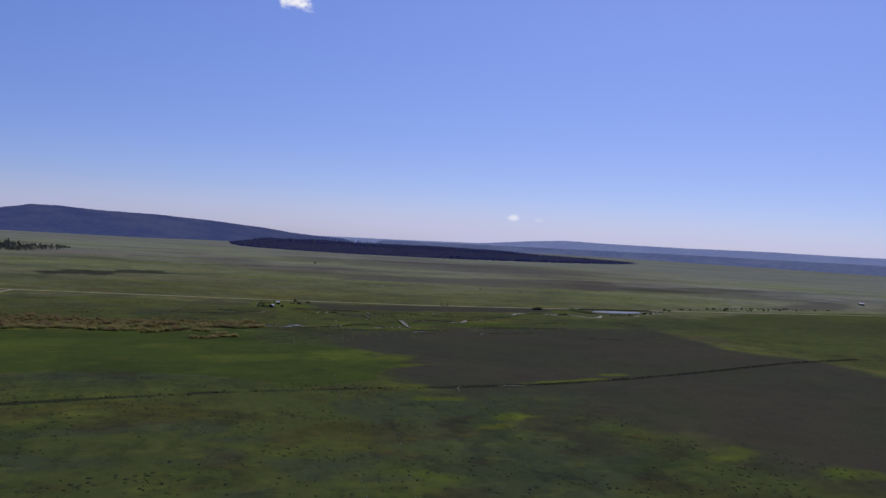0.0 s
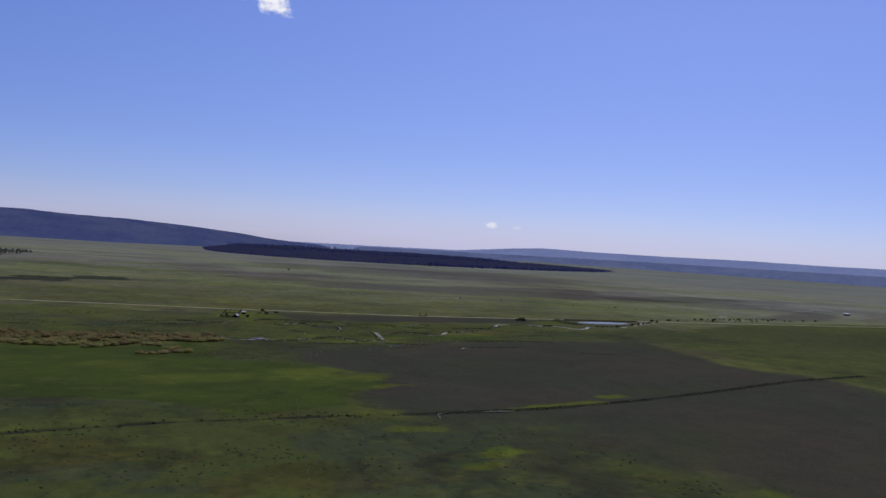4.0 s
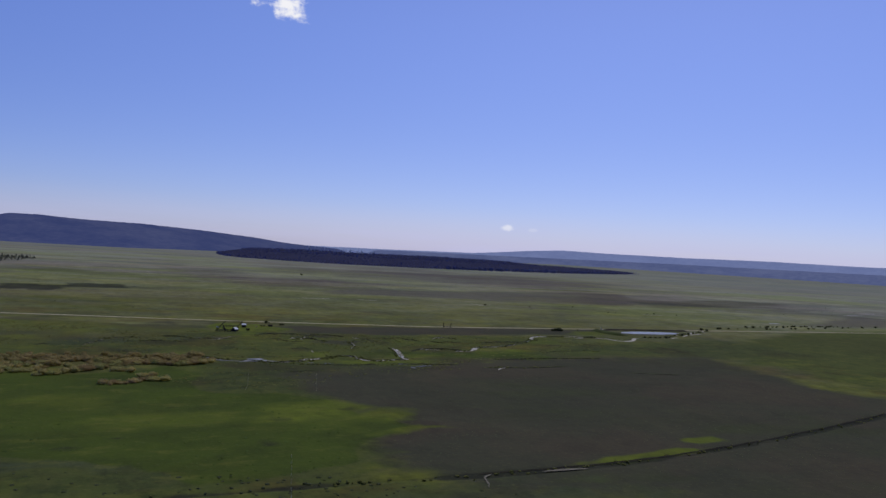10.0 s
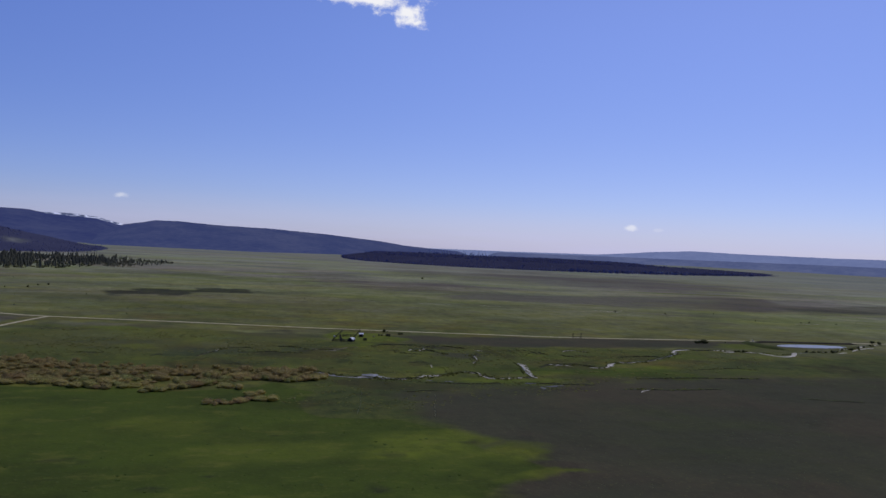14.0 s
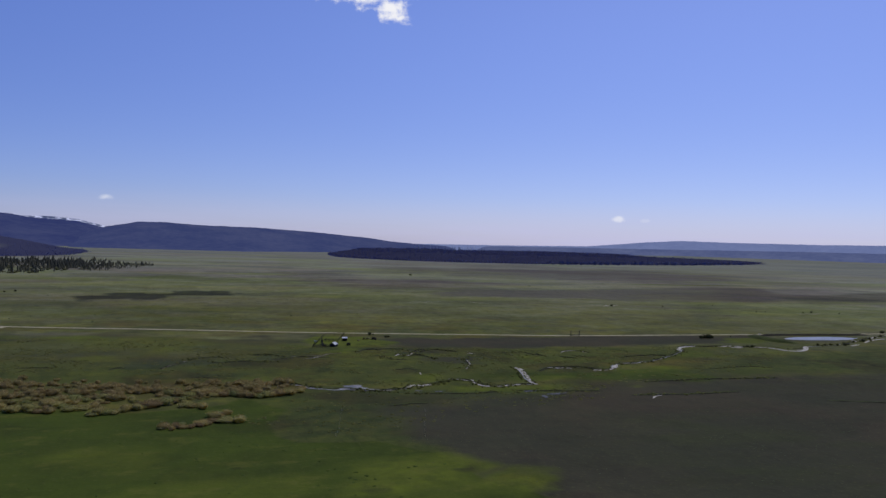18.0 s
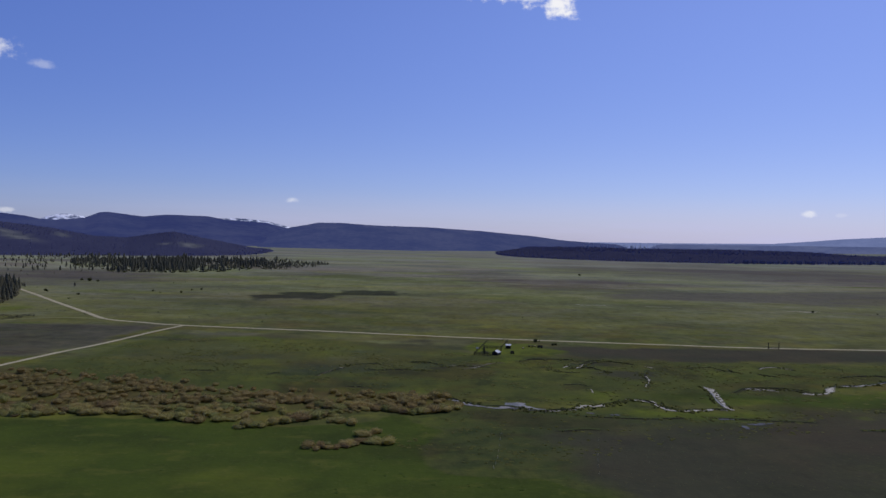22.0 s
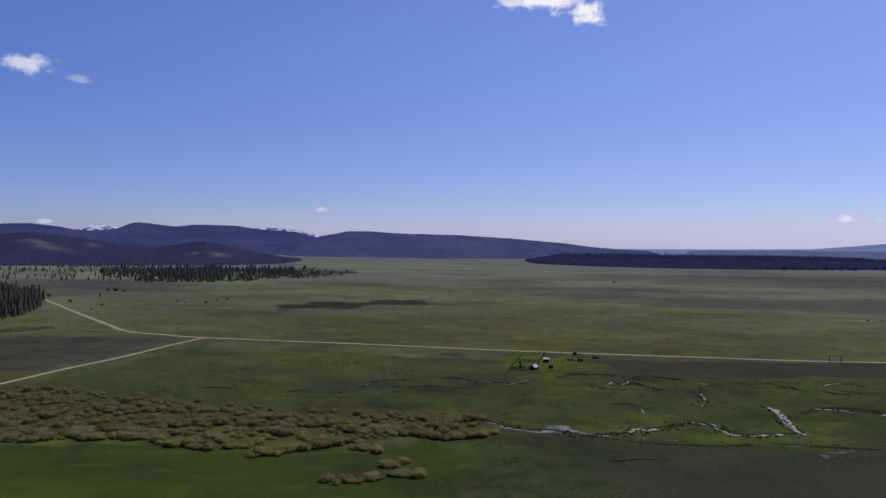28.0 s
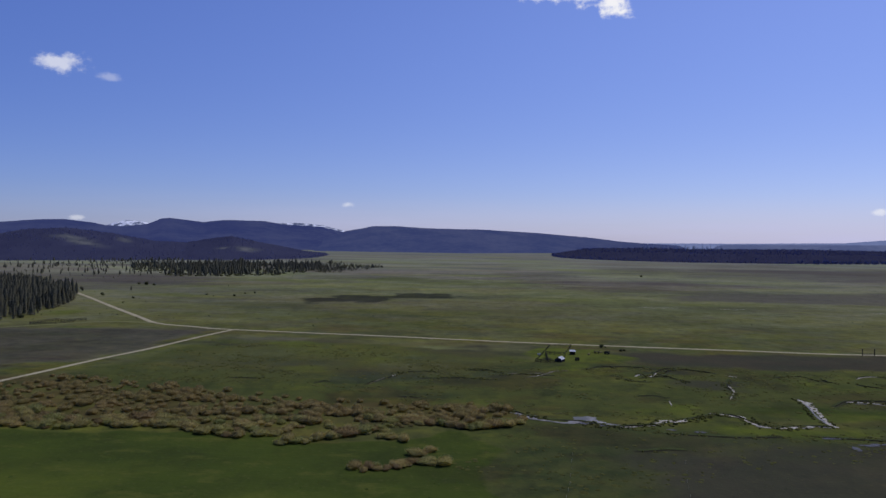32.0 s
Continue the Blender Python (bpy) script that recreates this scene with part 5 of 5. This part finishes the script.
tus += [(x + rt.gauss(0, 2.0), y + 0.9 + rt.gauss(0, 1.7), rt.uniform(0.6, 2.2), rt.uniform(0.2, 0.65)) for p, step in ((CREEK, 0.35), (CREEK_LOOP[3:], 0.9)) for x, y in [tuple(q)[:2] for q in curve_points(p, step)] if float(value_noise(x, y, 11, 111)) > 0.42]
tus += [(x + rt.gauss(0, 1.6), y + 0.6 + rt.gauss(0, 1.1), rt.uniform(0.7, 2.4), rt.uniform(0.15, 0.45)) for p, _ in OLD_LINES if p[0][1] > 195 for x, y in [tuple(q)[:2] for q in curve_points(p, 0.8)] if float(value_noise(x, y, 7, 113)) > 0.46]
HUMMOCKS = [(-4, 185), (14, 226), (60, 226), (120, 224), (140, 206), (70, 186), (44, 168), (20, 166)]
tus += [(x, y, rt.uniform(0.7, 2.2), rt.uniform(0.07, 0.20)) for x, y in scatter(HUMMOCKS, 300, 45, keep=lambda x, y: float(value_noise(x, y * 2.0, 13, 115)) ** 4 * 6)]
bush_stuff("sedge_tussocks", tus, "dark sedge tussocks along the creek flats", M_TUSSOCK, "tussocks", TUFTS, 23)
FLAT = [(-600, 480), (900, 440), (1500, 1300), (-500, 1000)]
spots = [(x, y, rt.uniform(0.6, 1.5), rt.uniform(0.25, 0.6)) for x, y in scatter(FLAT, 700, 47, keep=lambda x, y: float(value_noise(x, y * 3, 120, 97)) ** 3 * 2)]
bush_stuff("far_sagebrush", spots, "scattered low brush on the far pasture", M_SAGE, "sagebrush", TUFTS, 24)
ROUGH = [(35, 150), (50, 60), (110, 10), (160, -70), (300, -40), (320, 60), (310, 150), (330, 230), (240, 245), (110, 212), (40, 195)]
spots = [(x, y, rt.uniform(0.25, 0.6), rt.uniform(0.05, 0.10)) for x, y in scatter(ROUGH, 2000, 49, keep=lambda x, y: float(value_noise(x, y * 1.5, 30, 99)) ** 5 * 6)]
bush_stuff("field_stubble", spots, "low dry stubble tufts on the bare field", M_SAGE, "stubble", TUFTS, 25)
v_meadow = [(x, y, rt.uniform(0.5, 1.5), rt.uniform(0.06, 0.15)) for x, y in scatter(MEADOW, 240, 51, keep=lambda x, y: float(value_noise(x, y * 2.4, 24, 101)) ** 7 * 14)]
M_RUSH = islands("meadow_rushes", (0.060, 0.094, 0.018), (0.075, 0.110, 0.020), 20)
bush_stuff("meadow_rushes", v_meadow, "dark green rush tufts in the wet meadow", M_RUSH, "rushes", TUFTS, 26)

M_ASPEN = islands("young_aspen_leaves", (0.150, 0.155, 0.062), (0.110, 0.120, 0.050), 60, through_leaf=0.5)
spots = [(x, y, rt.uniform(3, 8), rt.uniform(1.5, 4.5)) for x, y in scatter(MID, 300, 57, keep=lambda x, y: 1.0 if y < 1260 else 0.3)]
bush_stuff("young_aspens", spots, "yellow-green young trees between the conifers", M_ASPEN, "trees", SMALL_LUMPS, 27)

BUSHES = [shrub("bush", LUMPS[s], (2.9, 2.4, 3.4)[s], (3.3, 2.9, 3.7)[s], M_BUSH, "dark green bush beside the gravel road", "bush", "bushes along the road and pond") for s in range(3)]
bush_at = [(297, 372, 1.0), (300, 373, 1.2), (303, 372, 1.1), (306, 373, 0.8), (325, 378, 0.4), (73, 397, 0.7), (75.5, 398, 0.4), (81, 384.5, 0.7), (83, 386, 0.4),
           (299, 331, 0.55), (302, 331.5, 0.6), (305, 331, 0.6), (308, 331.6, 0.5), (359, 335, 0.7), (364, 334, 0.5), (369, 335, 0.6), (374, 334, 0.5), (380, 334, 0.7), (386, 337, 0.5), (402, 349, 0.6),
           (411, 350, 0.7), (420, 352, 0.5), (428, 361, 0.8), (438, 366, 0.5), (452, 374, 0.6), (472, 392, 1.5), (475, 388, 0.9), (482, 396, 0.7), (505, 405, 1.2), (509, 406, 0.9), (521, 407, 0.9), (535, 409, 0.6),
           (574, 409, 0.9), (577, 411, 0.6), (580, 410, 0.8), (584, 413, 0.4), (617, 416, 0.9), (621, 414, 0.5), (624, 417, 0.8), (629, 420, 0.4), (646, 419, 1.1), (649, 422, 0.7), (655, 420, 0.8), (659, 424, 0.5), (683, 428, 1.0), (688, 431, 0.6),
           (718, 434, 1.0), (723, 437, 0.6), (730, 436, 0.8), (760, 440, 1.0), (766, 446, 0.7), (790, 446, 1.1), (797, 449, 0.6), (359, 611, 0.6), (416, 607, 0.5), (488, 625, 0.6), (487, 553, 0.6), (500, 556, 0.5), (540, 550, 0.7), (552, 552, 0.7), (577, 542, 0.6),
           (-345, 672, 1.1), (-340, 665, 0.6), (-252, 691, 0.7), (-240, 676, 0.5), (-222, 682, 0.7), (-221, 712, 0.6), (-214, 721, 0.9), (-366, 813, 1.3), (-378, 820, 1.1), (-354, 806, 1.0), (-300, 640, 0.6), (-290, 600, 0.5),
           (277, 1173, 1.4), (-302, 480, 0.9)]
rh = random.Random(91)
for i in range(34):
    x = 560 + 170 * (i + rh.uniform(-0.4, 0.4)) / 34
    bush_at.append((x, 421 + (x - 560) * 0.155 + rh.uniform(-3, 5), rh.uniform(0.5, 1.1)))
for n, (x, y, k) in enumerate(bush_at):
    k *= 0.75 if x > 470 else 1.0
    copy_thing(BUSHES[n % 3], pose(x, y, -0.1, 0, 0, rt.uniform(0, 360)) @ Matrix.Diagonal((k * 1.1, k, k, 1)))
for src in BUSHES:
    for o in (*src.children_recursive, src):
        bpy.data.objects.remove(o)


# ---- the ranch sheds and corral ----
def roof_sheet(w, l, ribs, thick=0.05):
    """A sheet of ribbed tin, its low edge along x at y = 0, running up to y = l."""
    bm = box(w, l, thick, 0, l / 2, 0)
    for i in range(ribs):
        box(0.05, l, 0.035, -w / 2 + w * (i + 0.5) / ribs, l / 2, thick, 0, bm)
    return bm


def barn(x, y, turn):
    """A small gabled barn of boards with a tin roof and a dark panel for the shaded doorway in the gable."""
    b = empty("barn", pose(x, y, 0, 0, 0, turn), "small weathered board barn with a bright tin roof", "barn")
    w, l, e, r = 6.4, 8.0, 2.6, 4.6
    for side in (-1, 1):
        wall = part("side_wall", box(0.14, l, e + 0.15, side * w / 2, 0, -0.15), M_WOOD, b)
        for i in range(26):
            part("board", box(0.03, l / 26 - 0.04, e, side * (w / 2 + 0.085), -l / 2 + l * (i + 0.5) / 26, 0), M_WOOD, wall)
    for end in (-1, 1):
        bm = bmesh.new()
        pts = [(-w / 2, 0), (w / 2, 0), (w / 2, e), (0, r), (-w / 2, e)]
        front = [bm.verts.new((px, end * l / 2 - 0.07, pz)) for px, pz in pts]
        behind = [bm.verts.new((px, end * l / 2 + 0.07, pz)) for px, pz in pts]
        bm.faces.new(front)
        bm.faces.new(behind[::-1])
        for i in range(5):
            bm.faces.new((front[i], behind[i], behind[(i + 1) % 5], front[(i + 1) % 5]))
        bmesh.ops.recalc_face_normals(bm, faces=bm.faces)
        part("gable_wall", bm, M_WOOD, b)
    # the doorway's shade is a near-black panel on the closed gable
    door = part("door_opening", box(2.6, 0.06, 2.3, 0.2, -l / 2 - 0.11, 0), M_DARK, b, "near-black panel for the shaded open doorway")
    for px in (-1.15, 1.55):
        part("door_post", box(0.16, 0.14, 2.4, px, -l / 2 - 0.14, 0, 0.01), M_POST, door)
    part("lintel", box(3.0, 0.14, 0.2, 0.2, -l / 2 - 0.14, 2.4, 0.01), M_POST, door)
    slope = math.degrees(math.atan2(r - e, w / 2))
    run = math.hypot(r - e, w / 2) + 0.45
    # sunlit and shaded slope each get their own painted tone
    for side, mat, lab in ((1, M_TIN, "bare tin in the bright tone of the sunlit slope"), (-1, M_TINSHADE, "tin in the dark tone of the shaded slope")):
        out_x = side * (w / 2 + 0.36)
        low_z = e - 0.36 * (r - e) / (w / 2) + 0.05
        part("roof_slope", roof_sheet(l + 0.8, run, 14), mat, b, lab, pose(out_x, 0, low_z, 0, 0, 90 * side) @ pose(0, 0, 0, slope, 0, 0))
    part("ridge_cap", rod((0, -l / 2 - 0.42, r + 0.12), (0, l / 2 + 0.42, r + 0.12), 0.10), M_TIN, b)
    return b


barn(44.6, 348.6, -32).scale = (0.5, 0.5, 0.5)

shed = empty("shed", pose(53.7, 370.8, 0, 0, 0, -6) @ Matrix.Diagonal((0.52, 0.6, 0.66, 1)), "low open-fronted shed under a pale tin roof", "shed")
part("back_wall", box(5.0, 0.12, 2.7, 0, 1.8, -0.1), M_WOOD, shed)
for sx in (-2.44, 2.44):
    part("side_wall", box(0.12, 3.5, 2.3, sx, 0, -0.1), M_WOOD, shed)
for sx in (-2.3, -0.8, 0.8, 2.3):
    part("post", box(0.18, 0.18, 2.4, sx, -1.8, -0.1, 0.02), M_POST, shed)
part("beam", box(5.2, 0.16, 0.2, 0, -1.8, 2.25, 0.02), M_POST, shed)
# the floor takes the same near-black as the openings
part("floor", box(4.7, 3.4, 0.06, 0, 0, 0), M_DARK, shed, "near-black floor slab")
part("roof", roof_sheet(5.8, 4.9, 11), M_TIN, shed, "pale ribbed tin", pose(0, -2.4, 2.42, 9, 0, 0))


M_WHITE = simple("white_sheeting", (0.78, 0.78, 0.76), (0.66, 0.66, 0.65), 1.5, 0.6)
far_shed = empty("shed", pose(1010, 560, 0, 0, 0, -28), "small far shed with a bright white roof", "shed")
for sx in (-1, 1):
    part("side_wall", box(0.2, 5.0, 2.9, sx * 3.6, 0, -0.1), M_WOOD, far_shed)
part("back_wall", box(7.0, 0.2, 3.2, 0, 2.4, -0.1), M_WOOD, far_shed)
part("front_wall", box(7.0, 0.2, 2.6, 0, -2.4, -0.1), M_WOOD, far_shed)
# near-black panel on the front wall stands for a shaded doorway
part("door", box(2.4, 0.1, 2.2, 1.0, -2.56, 0), M_DARK, far_shed, "near-black panel for the shaded doorway")
part("roof", roof_sheet(8.2, 6.2, 12, 0.08), M_WHITE, far_shed, "bright white sheeting", pose(0, -3.0, 2.55, 8, 0, 0))


def rail_fence(name, corners, label, high=1.5, gap=2.6, rails=4, lean=0.0, r=0.09, rail_r=0.06):
    """Posts with rails between them, each a part of its own."""
    f = empty(name, pose(corners[0][0], corners[0][1], 0), label, "fence")
    ox, oy = corners[0]
    rr = random.Random(len(corners) * 7 + round(ox))
    for (ax, ay), (bx, by) in zip(corners, corners[1:]):
        n = max(1, round(math.hypot(bx - ax, by - ay) / gap))
        for i in range(n + (1 if (bx, by) == tuple(corners[-1]) else 0)):
            t = i / n
            x, y = ax + (bx - ax) * t - ox, ay + (by - ay) * t - oy
            part("post", rod((x, y, -0.3), (x + rr.uniform(-lean, lean), y + rr.uniform(-lean, lean), high + rr.uniform(-0.05, 0.15)), r, r * 0.9, 6), M_POST, f)
        for k in range(rails):
            z = high * (k + 0.7) / rails
            for i in range(0, n, 2):
                t0, t1 = i / n, min(1, (i + 2) / n)
                d = rr.uniform(-0.05, 0.05)
                part("rail", rod((ax + (bx - ax) * t0 - ox, ay + (by - ay) * t0 - oy, z + d), (ax + (bx - ax) * t1 - ox, ay + (by - ay) * t1 - oy, z - d), rail_r, rail_r, 5), M_POST, f)
    return f


rail_fence("corral_fence", [(33, 347.2), (35.5, 358), (38.5, 370), (45, 397), (57, 398.5), (53.5, 385), (50.2, 372), (48.8, 362), (47.5, 354)], "dark weathered pole fence round the corral", 1.3, 3.0, 2, 0.06, 0.10, 0.05)
rail_fence("corral_fence", [(32.8, 346.6), (38, 344.9), (41.5, 344.7)], "dark stacked pole fence along the front of the corral", 1.5, 2.2, 5, 0.06, 0.13, 0.09)
rail_fence("pen_fence", [(39, 350), (39.6, 360), (40, 370), (44.5, 369), (49, 368)], "dark plank fence round a holding pen behind the barn", 1.5, 2.4, 4, 0.06, 0.12, 0.08)
rail_fence("log_fence", [(-277, 449), (-271, 468), (-264, 465), (-254, 474)], "dark log fence of an old pen by the wood", 1.6, 3.0, 3, 0.05, 0.16, 0.12)
rail_fence("log_fence", [(-275, 446), (-262, 452), (-256, 462)], "dark log fence sagging in the grass", 1.2, 3.0, 2, 0.1, 0.16, 0.12)

gate = empty("ranch_gate", pose(206.4, 385.4, 0), "two tall dark gate posts beside the road", "gate")
for px in (0, 6.2):
    post = part("post", rod((px, 0, -0.4), (px, 0, 3.5), 0.26, 0.22, 8), M_POST, gate)
    part("cap", box(0.7, 0.7, 0.14, px, 0, 3.5, 0.03), M_POST, post)
for z in (0.45, 0.8, 1.15):
    part("rail", rod((0.25, 0, z), (5.95, 0, z), 0.05), M_POST, gate)
part("brace", rod((0.3, 0.02, 0.4), (5.9, 0.02, 1.2), 0.04), M_POST, gate)


def wheel(x, y, r, w, parent, z=None):
    t = part("wheel", rod((x - w / 2, y, r if z is None else z), (x + w / 2, y, r if z is None else z), r, r, 14), M_TYRE, parent)
    part("hub", rod((x - w / 2 - 0.03, y, r), (x + w / 2 + 0.03, y, r), r * 0.4, r * 0.4, 10), M_RUST, t)


def wagon(x, y, turn, long, label, load):
    """A flat farm wagon on four wheels with a drawbar."""
    g = empty("farm_wagon", pose(x, y, 0, 0, 0, turn), label, "wagon")
    bed = part("bed", box(2.2, long, 0.16, 0, 0, 0.9, 0.02), M_WOOD, g)
    for i in range(8):
        part("plank", box(2.2 / 8 - 0.03, long, 0.05, -1.1 + 2.2 * (i + 0.5) / 8, 0, 1.065), M_WOOD, bed)
    for sy in (-1, 1):
        part("axle", rod((-1.0, sy * long * 0.33, 0.5), (1.0, sy * long * 0.33, 0.5), 0.07), M_RUST, g)
        part("end_rack", box(2.2, 0.1, 1.0, 0, sy * (long / 2 - 0.1), 1.12), M_WOOD, g)
        for sx in (-1, 1):
            wheel(sx * 1.02, sy * long * 0.33, 0.5, 0.22, g)
            part("bolster", box(0.12, 0.3, 0.42, sx * 0.7, sy * long * 0.33, 0.5), M_RUST, g)
    part("drawbar", rod((0, long / 2, 0.75), (0, long / 2 + 1.8, 0.35), 0.06), M_RUST, g)
    if load:
        part("side_rack", box(0.1, long - 0.3, 0.8, -1.05, 0, 1.12), M_WOOD, g)
        part("side_rack", box(0.1, long - 0.3, 0.8, 1.05, 0, 1.12), M_WOOD, g)
    return g


wagon(67.0, 376.5, 78, 3.6, "old flat wooden farm wagon in the grass", False).scale = (0.75, 0.75, 0.75)
wagon(71.8, 374, 62, 3.6, "old wooden hay wagon with side racks", True).scale = (0.72, 0.72, 0.72)
wagon(53.4, 352.4, 95, 2.6, "short weathered farm cart beside the barn", True).scale = (0.7, 0.7, 0.7)
M_HAY = simple("bleached_straw", (0.34, 0.29, 0.17), (0.24, 0.20, 0.11), 0.5, 0.95, bump=0.05)
for x, y in ((69.6, 378.6), (62, 371)):
    bale = tagged(part("straw_bale", box(1.2, 0.7, 0.6, 0, 0, 0, 0.05), M_HAY), "pale bleached straw bale lying in the grass", "bale", "straw bales at the ranch")
    bale.matrix_basis = pose(x, y, -0.05, 0, 0, 30)
trough = empty("water_trough", pose(36.5, 368, 0, 0, 0, 12), "pale metal stock trough in the corral", "trough")
part("tub", rod((0, 0, -0.05), (0, 0, 0.6), 0.8, 0.8, 20), M_TIN, trough)
part("water_surface", rod((0, 0, 0.6), (0, 0, 0.605), 0.72, 0.72, 20), M_WATER, trough)
sluice = empty("sluice_post", pose(348, 377, 1.2), "short pale timber sluice on the dam", "sluice")
for px in (-0.5, 0.5):
    part("post", box(0.3, 0.3, 2.0, px, 0, -0.6, 0.03), M_MUD, sluice)
part("crossbar", box(1.6, 0.25, 0.25, 0, 0, 1.1, 0.03), M_MUD, sluice)

M_PALEPOST = simple("bleached_posts", (0.74, 0.64, 0.34), (0.58, 0.50, 0.26), 0.6, 0.9)


def post_line(corners, label, gap=6.0):
    """A line of bleached posts."""
    ox, oy = corners[0]
    f = empty("fence_posts", pose(ox, oy, 0), label, "fence")
    rr = random.Random(round(abs(ox) * 31))
    pts = curve_points(corners, gap)
    for p in pts:
        part("post", rod((p.x - ox, p.y - oy, -0.3), (p.x - ox + rr.uniform(-0.1, 0.1), p.y - oy, 0.85 + rr.uniform(-0.15, 0.25)), 0.07, 0.05, 6), M_PALEPOST, f)
    return f


post_line([(21, 72), (15, 45), (8, 12), (1, -22), (-7, -58), (-16, -100)], "line of bleached fence posts across the pasture")
post_line([(29, 22), (24, 4), (18, -14), (10, -42), (0, -78)], "line of bleached fence posts beside the bare field")
post_line([(58, 192), (56, 184), (54, 177), (50, 160)], "short run of bleached fence posts in the field", 6.0)
post_line([(29, 197), (27, 185), (25, 173), (23, 164)], "short run of bleached fence posts in the damp meadow", 6.0)
